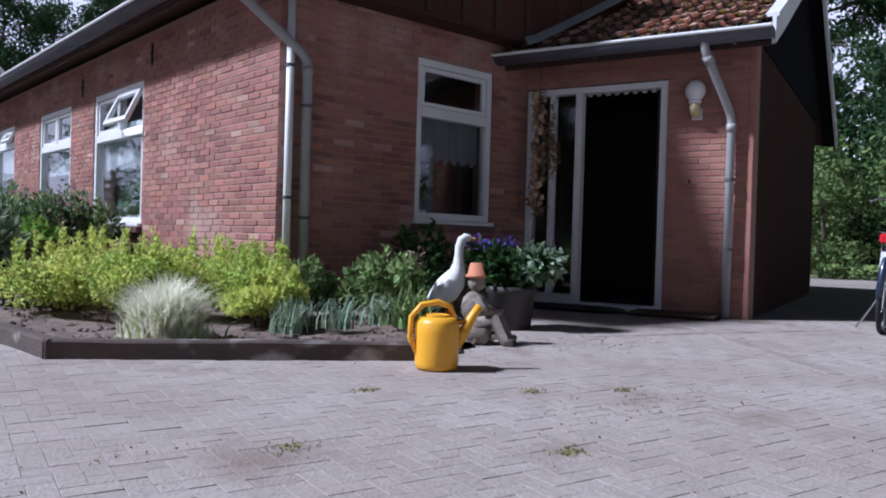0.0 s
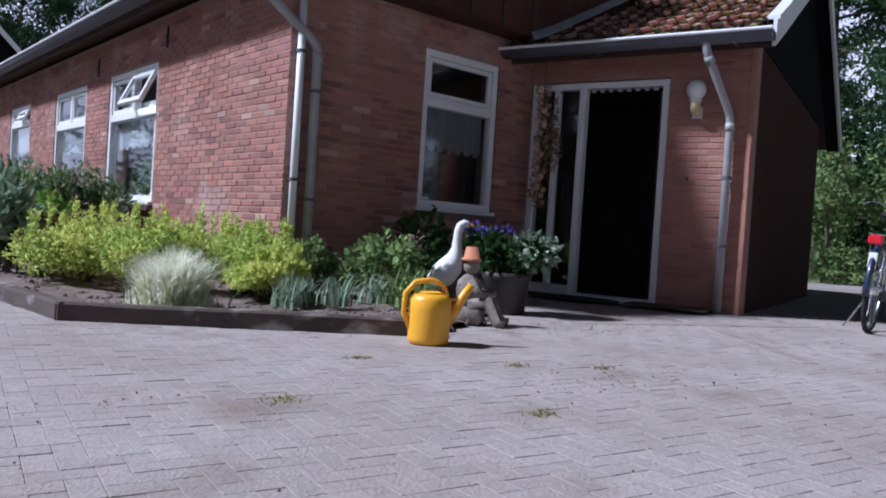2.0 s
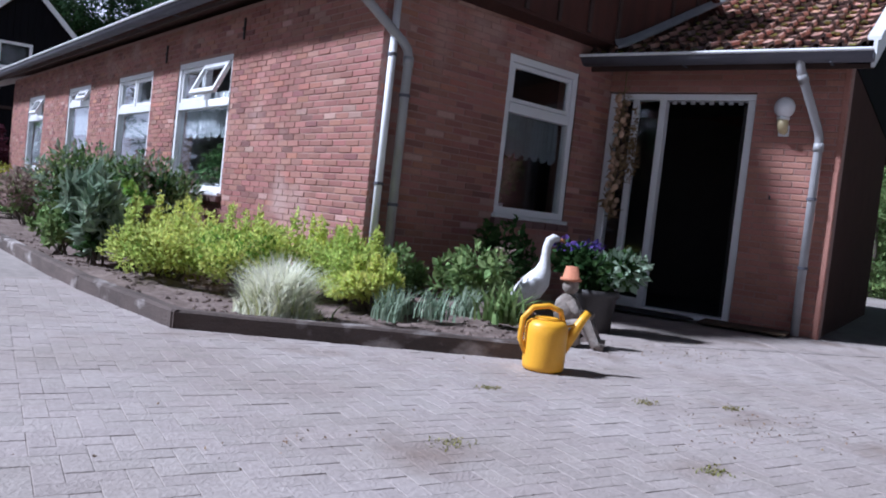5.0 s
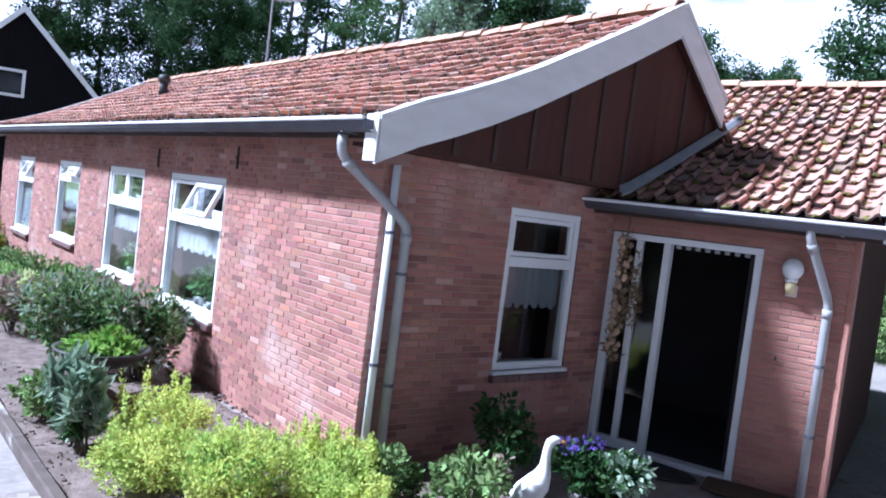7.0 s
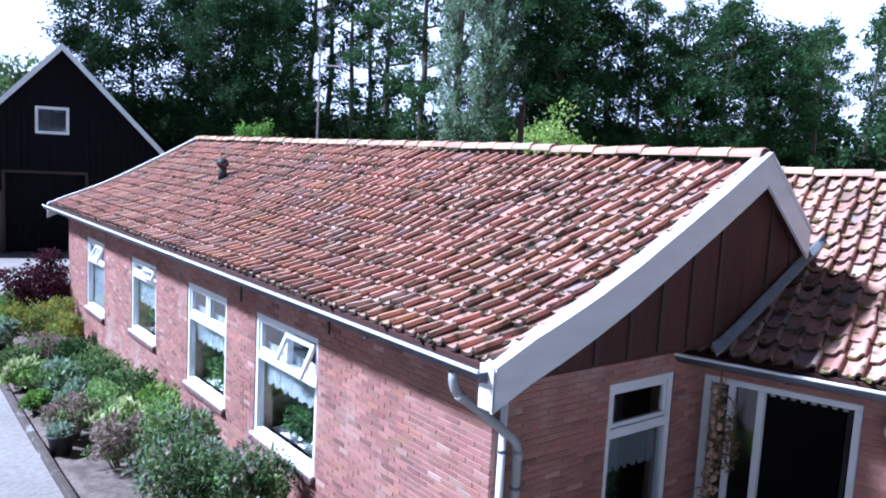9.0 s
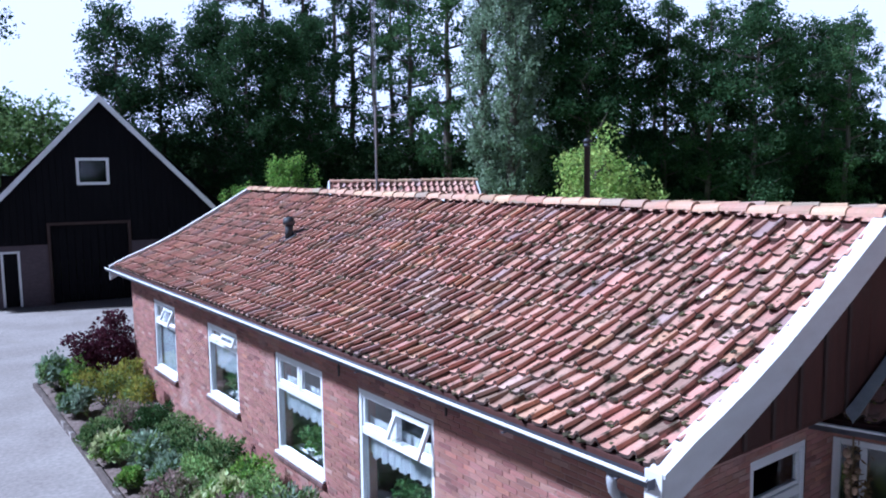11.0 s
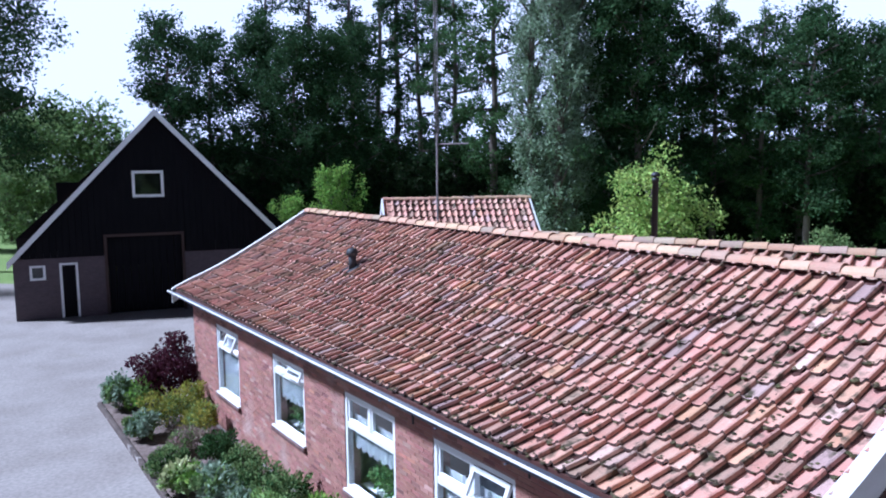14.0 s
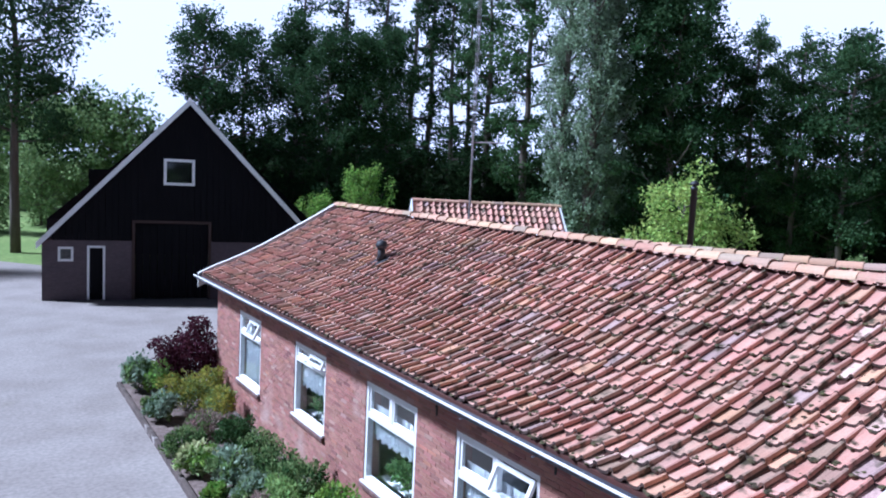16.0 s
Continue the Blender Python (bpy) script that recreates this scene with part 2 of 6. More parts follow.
M = {
    "brick": material("red brick", (0.285, 0.128, 0.103), 0.88, spots=(0.38, 0.2, 0.16), amount=0.7, scale=1.2, per_object=0.19, per_island=0.19, hue=0.011, odd=((0.06, (0.43, 0.28, 0.235)), (0.12, (0.19, 0.09, 0.082)), (0.08, (0.37, 0.165, 0.115))),
                      stains=(0.43, 0.29, 0.25), stain_scale=1.1, stain_at=0.58, bump=0.5, bump_scale=70),
    "brick_pale": material("newer orange brick", (0.36, 0.175, 0.135), 0.85, spots=(0.3, 0.125, 0.095), amount=0.5, scale=4.0, per_object=0.14, per_island=0.14, hue=0.008, bump=0.4),
    "mortar": material("grey mortar", (0.34, 0.215, 0.185), 0.95, spots=(0.26, 0.155, 0.13), scale=5, bump=0.6),
    "tile": material("weathered clay pantile", (0.5, 0.25, 0.19), 0.85, spots=(0.53, 0.34, 0.262), amount=0.8, scale=3.0, per_object=0.2, per_island=0.2, hue=0.008, odd=((0.07, (0.36, 0.26, 0.25)), (0.07, (0.56, 0.31, 0.19)), (0.07, (0.26, 0.18, 0.13)), (0.05, (0.58, 0.41, 0.34))),
                     stains=(0.07, 0.055, 0.032), stain_scale=6.0, stain_at=0.555, bump=0.6, bump_scale=45),
    "tile_edge": material("tile end dark with algae and lap shade", (0.045, 0.028, 0.025), 0.95, spots=(0.12, 0.075, 0.055), amount=0.9, scale=11, per_object=0.3, per_island=0.3, bump=0.6),
    "ridge": material("pale orange ridge tile", (0.5, 0.29, 0.19), 0.85, spots=(0.44, 0.33, 0.24), scale=5, per_object=0.22, per_island=0.22, hue=0.015, odd=((0.2, (0.34, 0.26, 0.2)),), bump=0.4, stains=(0.3, 0.27, 0.14), stain_scale=6, stain_at=0.62),
    "moss": material("roof moss", (0.095, 0.08, 0.036), 1.0, spots=(0.05, 0.04, 0.024), amount=0.9, scale=9, per_island=0.4, hue=0.03, bump=1.0, bump_scale=120),
    "moss_green": material("yellow-green roof moss", (0.2, 0.175, 0.045), 1.0, spots=(0.1, 0.085, 0.03), amount=0.9, scale=9, per_island=0.35, hue=0.02, bump=1.0, bump_scale=120),
    "white": material("white gloss paint", (0.78, 0.78, 0.8), 0.35, spots=(0.7, 0.69, 0.68), amount=0.5, scale=3, grain=0.03, bump=0.06, stains=(0.62, 0.6, 0.56), stain_scale=3.5, stain_at=0.64),
    "barge": material("weathered white bargeboard paint", (0.72, 0.71, 0.72), 0.55, spots=(0.62, 0.6, 0.6), amount=0.7, scale=2.5, stretch=(1, 1, 3), grain=0.05, bump=0.15),
    "zinc": material("dull grey gutter", (0.11, 0.11, 0.135), 0.65, metal=0.0, spots=(0.08, 0.08, 0.1), amount=0.7, scale=4, grain=0.08, bump=0.1),
    "pipe": material("grey plastic pipe", (0.36, 0.355, 0.37), 0.45, spots=(0.27, 0.26, 0.26), amount=0.6, scale=5, grain=0.05, bump=0.05),
    "pipe_white": material("bright white pipe", (0.8, 0.8, 0.83), 0.35, spots=(0.7, 0.7, 0.72), scale=5, grain=0.03, bump=0.05),
    "lead": material("grey lead flashing", (0.27, 0.275, 0.295), 0.6, metal=0.2, spots=(0.36, 0.36, 0.38), amount=0.7, scale=5, bump=0.6, bump_scale=14),
    "board": material("dark red-brown stained boards", (0.066, 0.022, 0.016), 0.85, spots=(0.035, 0.016, 0.013), scale=3, stretch=(6, 6, 0.7), bump=0.3, per_object=0.2, per_island=0.2),
    "batten": material("dark cover batten", (0.045, 0.026, 0.022), 0.8, spots=(0.065, 0.042, 0.038), scale=4, bump=0.2),
    "sill": material("dull purple-brown sill tile", (0.15, 0.085, 0.08), 0.6, spots=(0.2, 0.12, 0.11), scale=6, per_object=0.2, bump=0.1),
    "inside": material("dim painted plaster", (0.3, 0.28, 0.26), 0.9, spots=(0.25, 0.23, 0.21), scale=2, bump=0.1),
    # near-black colour stands in for the lack of light indoors
    "inside_dark": material("lining dark as an unlit hall", (0.05, 0.045, 0.045), 0.9, spots=(0.035, 0.03, 0.03), scale=2, bump=0.1),
    "lace": material("white lace curtain", (0.42, 0.45, 0.47), 0.9, spots=(0.33, 0.36, 0.38), scale=24, grain=0.1, bump=0.2, thin=0.35),
    "paver": material("worn grey-pink clinker", (0.345, 0.3, 0.282), 0.92, spots=(0.28, 0.235, 0.213), amount=0.85, scale=1.3, per_object=0.07, per_island=0.07, hue=0.008,
                      stains=(0.22, 0.172, 0.148), stain_scale=1.7, stain_at=0.585, grain=0.14, grain_scale=45, bump=0.5, bump_scale=90),
    "band": material("dark clinker band", (0.25, 0.213, 0.198), 0.9, spots=(0.32, 0.275, 0.255), amount=0.8, scale=6, per_object=0.15, bump=0.5, bump_scale=90),
    "yard": material("pale yard paving", (0.305, 0.27, 0.25), 0.92, spots=(0.235, 0.203, 0.185), amount=0.8, scale=0.7, stains=(0.25, 0.22, 0.19), stain_scale=0.9, stain_at=0.62, grain=0.2, grain_scale=14, bump=0.4, bump_scale=30),
    "joint": material("sandy paving joint", (0.34, 0.29, 0.265), 1.0, spots=(0.16, 0.13, 0.115), amount=0.9, scale=2.2, bump=0.6),
    "kerb": material("weathered kerb timber", (0.11, 0.083, 0.072), 0.95, spots=(0.065, 0.05, 0.043), amount=0.8, scale=4, stretch=(1, 1, 2), per_object=0.15, bump=0.6, bump_scale=40, stains=(0.4, 0.36, 0.34), stain_scale=3, stain_at=0.56),
    "soil": material("dry garden soil", (0.125, 0.09, 0.077), 1.0, spots=(0.21, 0.16, 0.14), amount=0.9, scale=9, grain=0.3, grain_scale=50, bump=1.0, bump_scale=35),
    "grass": material("meadow grass", (0.14, 0.21, 0.045), 0.9, spots=(0.2, 0.26, 0.07), amount=0.9, scale=0.25, grain=0.3, grain_scale=4, bump=0.6, bump_scale=9),
    "black_wood": material("tarred black boards", (0.008, 0.008, 0.01), 0.9, spots=(0.013, 0.012, 0.014), scale=2, stretch=(5, 5, 0.5), bump=0.3, ior=1.15),
    "barn_brick": material("dark purple-brown barn brick", (0.085, 0.066, 0.076), 0.9, spots=(0.11, 0.083, 0.09), scale=1.6, stretch=(1, 1, 3), grain=0.2, grain_scale=8, bump=0.5, bump_scale=12),
    # annexe end brick; the wall's shade is put into this colour
    "dark_brick": material("brick with shade in its colour", (0.052, 0.027, 0.023), 0.95, spots=(0.036, 0.02, 0.017), scale=3, per_island=0.2, bump=0.4, ior=1.2),
    "bark": material("grey-brown bark", (0.1, 0.08, 0.065), 0.95, spots=(0.15, 0.13, 0.11), scale=3, stretch=(3, 3, 0.6), bump=0.9, bump_scale=20),
    "yellow": material("yellow watering can plastic", (0.83, 0.42, 0.02), 0.4, spots=(0.76, 0.36, 0.02), amount=0.5, scale=7, grain=0.03, bump=0.05, stains=(0.5, 0.27, 0.05), stain_scale=7, stain_at=0.68),
    "statue": material("white painted concrete statue", (0.78, 0.77, 0.78), 0.75, spots=(0.64, 0.63, 0.62), amount=0.7, scale=9, grain=0.08, bump=0.4, bump_scale=50, stains=(0.4, 0.38, 0.34), stain_scale=9, stain_at=0.67),
    "beak": material("dull orange beak paint", (0.55, 0.24, 0.1), 0.6),
    "stone": material("mottled grey-brown stone", (0.2, 0.165, 0.14), 0.9, spots=(0.32, 0.28, 0.25), amount=0.8, scale=12, bump=0.7),
    "terracotta": material("terracotta", (0.55, 0.22, 0.12), 0.8, spots=(0.48, 0.2, 0.12), scale=9, bump=0.3),
    "black": material("black plastic", (0.018, 0.018, 0.02), 0.5, grain=0.05, bump=0.1),
    "rubber": material("dark rubber", (0.022, 0.021, 0.021), 0.85, bump=0.3),
    "chrome": material("bright steel", (0.62, 0.63, 0.66), 0.25, metal=1.0, grain=0.04, bump=0.03),
    "blue_frame": material("dark blue bicycle paint", (0.02, 0.03, 0.07), 0.3, coat=0.5, bump=0),
    "red_glass": material("red reflector", (0.55, 0.02, 0.03), 0.2, coat=0.6, bump=0),
    "opal": material("opal glass globe", (0.82, 0.82, 0.84), 0.25, grain=0.02, bump=0),
    "brass": material("yellowed lamp holder", (0.62, 0.52, 0.3), 0.4, bump=0.05),
    "mat": material("brown coir mat", (0.12, 0.08, 0.05), 1.0, spots=(0.08, 0.055, 0.04), scale=20, bump=1.0, bump_scale=150),
    "rubber_mat": material("dark rubber mat", (0.035, 0.033, 0.035), 0.9, spots=(0.05, 0.05, 0.05), scale=9, bump=0.6),
    "garlic": material("dry papery bulb skin", (0.52, 0.36, 0.24), 0.8, spots=(0.34, 0.19, 0.13), scale=14, bump=0.4, per_island=0.3),
    "dry": material("dry straw leaves", (0.22, 0.15, 0.08), 0.9, per_island=0.3, bump=0),
    "pot_white": material("white glazed pot", (0.75, 0.76, 0.78), 0.3, bump=0),
    "pot_dark": material("dark glazed pot", (0.04, 0.036, 0.036), 0.5, spots=(0.07, 0.06, 0.055), scale=6, bump=0.2),
    "vent": material("black roof vent plastic", (0.03, 0.03, 0.034), 0.6, bump=0.1),
    "stack": material("dark steel stove pipe", (0.055, 0.055, 0.062), 0.5, metal=0.5, bump=0.15),
    "mast": material("galvanised mast", (0.28, 0.25, 0.25), 0.5, metal=0.6, bump=0.1),
    "debris": material("dead leaves", (0.2, 0.13, 0.08), 0.95, per_island=0.4, hue=0.02, bump=0),
    "weed": leaf("yellow-green joint weed", (0.22, 0.22, 0.06), (0.28, 0.23, 0.1)),
    "lime": leaf("lime yellow foliage", (0.66, 0.69, 0.19), (0.45, 0.56, 0.15), 0.3, thin=0.5),
    "gold": leaf("golden conifer foliage", (0.36, 0.33, 0.06), (0.22, 0.25, 0.05), 0.3, thin=0.4),
    "silver": leaf("white variegated blades", (0.86, 0.85, 0.72), (0.72, 0.74, 0.54), 0.2, thin=0.45),
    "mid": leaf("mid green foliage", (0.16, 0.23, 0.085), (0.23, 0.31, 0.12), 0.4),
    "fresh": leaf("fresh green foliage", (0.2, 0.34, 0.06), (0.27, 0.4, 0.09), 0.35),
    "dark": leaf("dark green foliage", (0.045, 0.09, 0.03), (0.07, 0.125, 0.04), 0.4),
    "grey_leaf": leaf("grey green foliage", (0.26, 0.34, 0.24), (0.36, 0.43, 0.32), 0.3),
    "light_leaf": leaf("light yellow-green foliage", (0.34, 0.46, 0.17), (0.24, 0.37, 0.12), 0.35),
    "pale_leaf": leaf("cream variegated foliage", (0.55, 0.56, 0.3), (0.27, 0.38, 0.16), 0.35),
    "pink_leaf": leaf("faded pinkish flower heads", (0.36, 0.25, 0.24), (0.24, 0.22, 0.14), 0.3),
    "purple_leaf": leaf("dark purple maple foliage", (0.06, 0.018, 0.03), (0.1, 0.03, 0.045), 0.4),
    "violet": leaf("violet petals", (0.1, 0.065, 0.27), (0.17, 0.11, 0.34), 0.3),
    "oak": leaf("woodland foliage", (0.06, 0.11, 0.042), (0.095, 0.16, 0.058), 0.45),
    "poplar": leaf("silvery poplar foliage", (0.29, 0.36, 0.25), (0.18, 0.25, 0.14), 0.35),
    # leaf colour carries the black shade between the wood's trunks
    "under": leaf("undergrowth foliage in painted shade", (0.022, 0.04, 0.014), (0.035, 0.055, 0.02), 0.4),
    "lit": leaf("light green tree foliage", (0.42, 0.52, 0.14), (0.26, 0.4, 0.09), 0.35),
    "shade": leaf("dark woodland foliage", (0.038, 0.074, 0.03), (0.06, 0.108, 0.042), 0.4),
}
glass = bpy.data.materials.new("window glass")
glass.use_nodes = True
gb = glass.node_tree.nodes["Principled BSDF"]
gb.inputs["Base Color"].default_value = (0.92, 0.95, 0.96, 1)
gb.inputs["Roughness"].default_value = 0.02
gb.inputs["Transmission Weight"].default_value = 1.0
gb.inputs["IOR"].default_value = 1.45
M["glass"] = glass


# ---- building helpers ----
def thing(name, m=None, label="", category="", group="", kind=""):
    ob = new(name)
    ob.empty_display_size = 0.1
    if m is not None:
        ob.matrix_world = m
    return tagged(ob, label, category, group, kind)


def part(name, bm, mat, parent=None, label="", smooth=False):
    """Links a bmesh, or (verts, faces), as one mesh object under a thing or a part."""
    me = bpy.data.meshes.new(name)
    if isinstance(bm, tuple):
        me.from_pydata(bm[0], [], bm[1])
    else:
        bm.to_mesh(me)
        bm.free()
    for one in mat if isinstance(mat, (list, tuple)) else [mat]:
        me.materials.append(M[one])
    if smooth:
        me.polygons.foreach_set("use_smooth", [True] * len(me.polygons))
    ob = new(name, me)
    ob.parent = parent
    return tagged(ob, label)


def piece(name, me, parent, m):
    ob = new(name, me)
    ob.parent = parent
    ob.matrix_basis = m
    return ob


def box(lo, hi, bevel=0.0, bm=None, turn=None):
    bm = bm or bmesh.new()
    lo, hi = Vector(lo), Vector(hi)
    size = hi - lo
    m = Matrix.Translation((lo + hi) / 2) @ (turn or Matrix.Identity(4)) @ Matrix.Diagonal((*size, 1))
    made = bmesh.ops.create_cube(bm, size=1, matrix=m)
    if bevel:
        edges = list({e for v in made["verts"] for e in v.link_edges})
        bmesh.ops.bevel(bm, geom=edges, offset=bevel, segments=1, affect="EDGES", clamp_overlap=True)
    return bm


def beam(a, b, width, depth, bm=None, up=(0, 0, 1), bevel=0.0):
    """A squared bar from a to b."""
    a, b = Vector(a), Vector(b)
    d = (b - a).normalized()
    side = d.cross(Vector(up))
    side = side.normalized() if side.length > 1e-4 else Vector((1, 0, 0))
    top = side.cross(d)
    m = Matrix((side, d, top)).transposed().to_4x4()
    m.translation = (a + b) / 2
    bm = bm or bmesh.new()
    made = bmesh.ops.create_cube(bm, size=1, matrix=m @ Matrix.Diagonal((width, (b - a).length, depth, 1)))
    if bevel:
        bmesh.ops.bevel(bm, geom=list({e for v in made["verts"] for e in v.link_edges}), offset=bevel, segments=1, affect="EDGES", clamp_overlap=True)
    return bm


def tube(points, radius, sides=10, bm=None, caps=True):
    """A round bar along points; radius is a number or one for each point."""
    bm = bm or bmesh.new()
    pts = [Vector(p) for p in points]
    rad = radius if isinstance(radius, (list, tuple)) else [radius] * len(pts)
    rings, ref = [], None
    for i, p in enumerate(pts):
        d = (pts[min(i + 1, len(pts) - 1)] - pts[max(i - 1, 0)]).normalized()
        if ref is None:
            ref = d.orthogonal().normalized()
        ref = (ref - d * ref.dot(d)).normalized()
        other = d.cross(ref)
        rings.append([bm.verts.new(p + rad[i] * (math.cos(a) * ref + math.sin(a) * other)) for a in (2 * math.pi * k / sides for k in range(sides))])
    for r0, r1 in zip(rings, rings[1:]):
        for k in range(sides):
            bm.faces.new((r0[k], r0[(k + 1) % sides], r1[(k + 1) % sides], r1[k]))
    if caps:
        bm.faces.new(rings[0][::-1])
        bm.faces.new(rings[-1])
    return bm


def lathe(profile, sides=20, bm=None, centre=(0, 0, 0), squash=1.0):
    """A turned body from rows of radius and height."""
    bm = bm or bmesh.new()
    c = Vector(centre)
    rings = []
    for r, z in profile:
        rings.append([bm.verts.new(c + Vector((max(r, 1e-4) * math.cos(a), max(r, 1e-4) * squash * math.sin(a), z))) for a in (2 * math.pi * k / sides for k in range(sides))])
    for r0, r1 in zip(rings, rings[1:]):
        for k in range(sides):
            bm.faces.new((r0[k], r0[(k + 1) % sides], r1[(k + 1) % sides], r1[k]))
    bm.faces.new(rings[0][::-1])
    bm.faces.new(rings[-1])
    return bm


def ball(centre, radii, bm=None, turn=None, sub=2):
    bm = bm or bmesh.new()
    bmesh.ops.create_icosphere(bm, subdivisions=sub, radius=1, matrix=Matrix.Translation(centre) @ (turn or Matrix.Identity(4)) @ Matrix.Diagonal((*radii, 1)))
    return bm


def boxes_mesh(rows):
    """Many plain blocks, from rows of lo and hi corners, as (verts, faces)."""
    verts, faces = [], []
    for (x0, y0, z0), (x1, y1, z1) in rows:
        k = len(verts)
        verts += [(x0, y0, z0), (x1, y0, z0), (x1, y1, z0), (x0, y1, z0), (x0, y0, z1), (x1, y0, z1), (x1, y1, z1), (x0, y1, z1)]
        faces += [(k, k + 3, k + 2, k + 1), (k + 4, k + 5, k + 6, k + 7), (k, k + 1, k + 5, k + 4), (k + 1, k + 2, k + 6, k + 5), (k + 2, k + 3, k + 7, k + 6), (k + 3, k, k + 4, k + 7)]
    return verts, faces


def leaves(spots, sizes, rng, slim=0.5, droop=0.0, fold=0.25, tilt=None, up=0.0):
    """Leaves: two folded triangles pairs each, at the given places, as (verts, faces)."""
    n = len(spots)
    spots = np.asarray(spots, float)
    d = rng.normal(size=(n, 3)) if tilt is None else np.asarray(tilt) + rng.normal(size=(n, 3)) * 0.45
    d[:, 2] += up
    d[:, 2] -= droop
    d /= np.linalg.norm(d, axis=1)[:, None] + 1e-9
    r = rng.normal(size=(n, 3))
    side = np.cross(d, r)
    side /= np.linalg.norm(side, axis=1)[:, None] + 1e-9
    nor = np.cross(d, side)
    s = np.asarray(sizes)[:, None]
    base, tip = spots - d * s * 0.5, spots + d * s * 0.5
    mid = spots - d * s * 0.05
    left, right = mid + side * s * slim * 0.5 + nor * s * fold * 0.4, mid - side * s * slim * 0.5 + nor * s * fold * 0.4
    verts = np.stack([base, left, tip, right], 1).reshape(-1, 3)
    k = np.arange(n)[:, None] * 4
    faces = np.concatenate([k + [0, 1, 2], k + [0, 2, 3]], 1).reshape(-1, 3)
    return verts.tolist(), faces.tolist()


def blades(spots, heights, rng, width=0.012, lean=0.5, parts=4):
    """Grass-like curved blades as (verts, faces)."""
    verts, faces = [], []
    for (x, y, z), h in zip(spots, heights):
        a = rng.uniform(0, 2 * math.pi)
        out = Vector((math.cos(a), math.sin(a), 0))
        side = Vector((-math.sin(a), math.cos(a), 0))
        k, bend = len(verts), lean * rng.uniform(0.2, 1.2)
        for i in range(parts + 1):
            f = i / parts
            p = Vector((x, y, z)) + out * h * bend * f * f + Vector((0, 0, h * f * (1 - 0.3 * bend * f)))
            w = width * (1 - f) ** 0.6
            verts += [tuple(p + side * w), tuple(p - side * w)]
            if i:
                j = k + 2 * i
                faces.append((j - 2, j - 1, j + 1, j))
    return verts, faces


def cloud(rng, n, blobs, shell=0.55):
    """Places for leaves over and inside a set of blobs (centre, radii)."""
    vol = np.array([b[1][0] * b[1][1] + b[1][0] * b[1][2] for b in blobs])
    which = rng.choice(len(blobs), n, p=vol / vol.sum())
    c = np.array([b[0] for b in blobs])[which]
    r = np.array([b[1] for b in blobs])[which]
    d = rng.normal(size=(n, 3))
    d /= np.linalg.norm(d, axis=1)[:, None]
    rad = shell + (1.06 - shell) * rng.random(n) ** 0.6
    return c + d * r * rad[:, None], d


def merged(*geos):
    verts, faces = [], []
    for v, f in geos:
        k = len(verts)
        verts += list(v)
        faces += [tuple(i + k for i in face) for face in f]
    return verts, faces


# ---- ground ----
LENGTH = 13.85                     # the farmhouse along y
ANNEXE = pose(2.786, 0, 0, 0, 0, 17.1)
BARN = pose(0.5, 26.5, 0, 0, 0, -12.5)
rng = np.random.default_rng(7)

bm = bmesh.new()
bmesh.ops.create_grid(bm, x_segments=60, y_segments=60, size=600, matrix=Matrix.Translation((0, 150, -0.03)))
tagged(part("ground", bm, "grass", label="flat green meadow reaching to the horizon"), category="ground", kind="structure")

bm = bmesh.new()
outline = [(-30, -26), (16, -26), (16, 6), (7, 16), (12, 31), (2, 33), (-5, 41), (-30, 48)]
top = [bm.verts.new((x, y, -0.012)) for x, y in outline]
bot = [bm.verts.new((x, y, -0.3)) for x, y in outline]
bm.faces.new(top)
for i in range(len(outline)):
    j = (i + 1) % len(outline)
    bm.faces.new((top[i], bot[i], bot[j], top[j]))
tagged(part("pavement", bm, "yard", label="pale grey paved farm yard, dusty and stained"), category="pavement", kind="structure")

# bed edge, from the door side round the corner and along the house
EDGE = [(-0.34, -2.26), (-1.88, -1.25), (-1.98, 0.1), (-1.95, 2.3), (-1.9, 5.0), (-1.9, 8.0), (-1.85, 11.4), (-1.8, 15.2), (-0.4, 16.4)]
BED = [(0.95, -1.15), (0.62, -1.85)] + EDGE + [(0.0, 16.4), (0.0, 0.0), (0.95, 0.0)]


def inside(x, y, poly):
    hit = False
    for (x0, y0), (x1, y1) in zip(poly, poly[1:] + poly[:1]):
        if (y0 > y) != (y1 > y) and x < x0 + (y - y0) / (y1 - y0) * (x1 - x0):
            hit = not hit
    return hit


bm = bmesh.new()
verts, faces, index = [], [], {}
step = 0.12
for i in range(-20, 10):
    for j in range(-21, 138):
        x, y = i * step, j * step
        if inside(x + step / 2, y + step / 2, BED):
            quad = []
            for a, b in ((i, j), (i + 1, j), (i + 1, j + 1), (i, j + 1)):
                if (a, b) not in index:
                    index[a, b] = len(verts)
                    h = 0.045 + 0.04 * noise.noise((a * 0.35, b * 0.35, 2)) + 0.02 * noise.noise((a * 1.7, b * 1.7, 5))
                    if not inside(a * step, b * step, BED):
                        h = -0.07
                    verts.append((a * step, b * step, h))
                quad.append(index[a, b])
            faces.append(tuple(quad))
tagged(part("garden_bed", (verts, faces), "soil", label="raised garden bed of dry crumbly soil", smooth=True), category="soil", kind="structure")

clod = bmesh.new()
bmesh.ops.create_icosphere(clod, subdivisions=1, radius=1)
cv, cf = [v.co.copy() for v in clod.verts], [[v.index for v in f.verts] for f in clod.faces]
clod.free()
verts, faces, cr = [], [], random.Random(6)
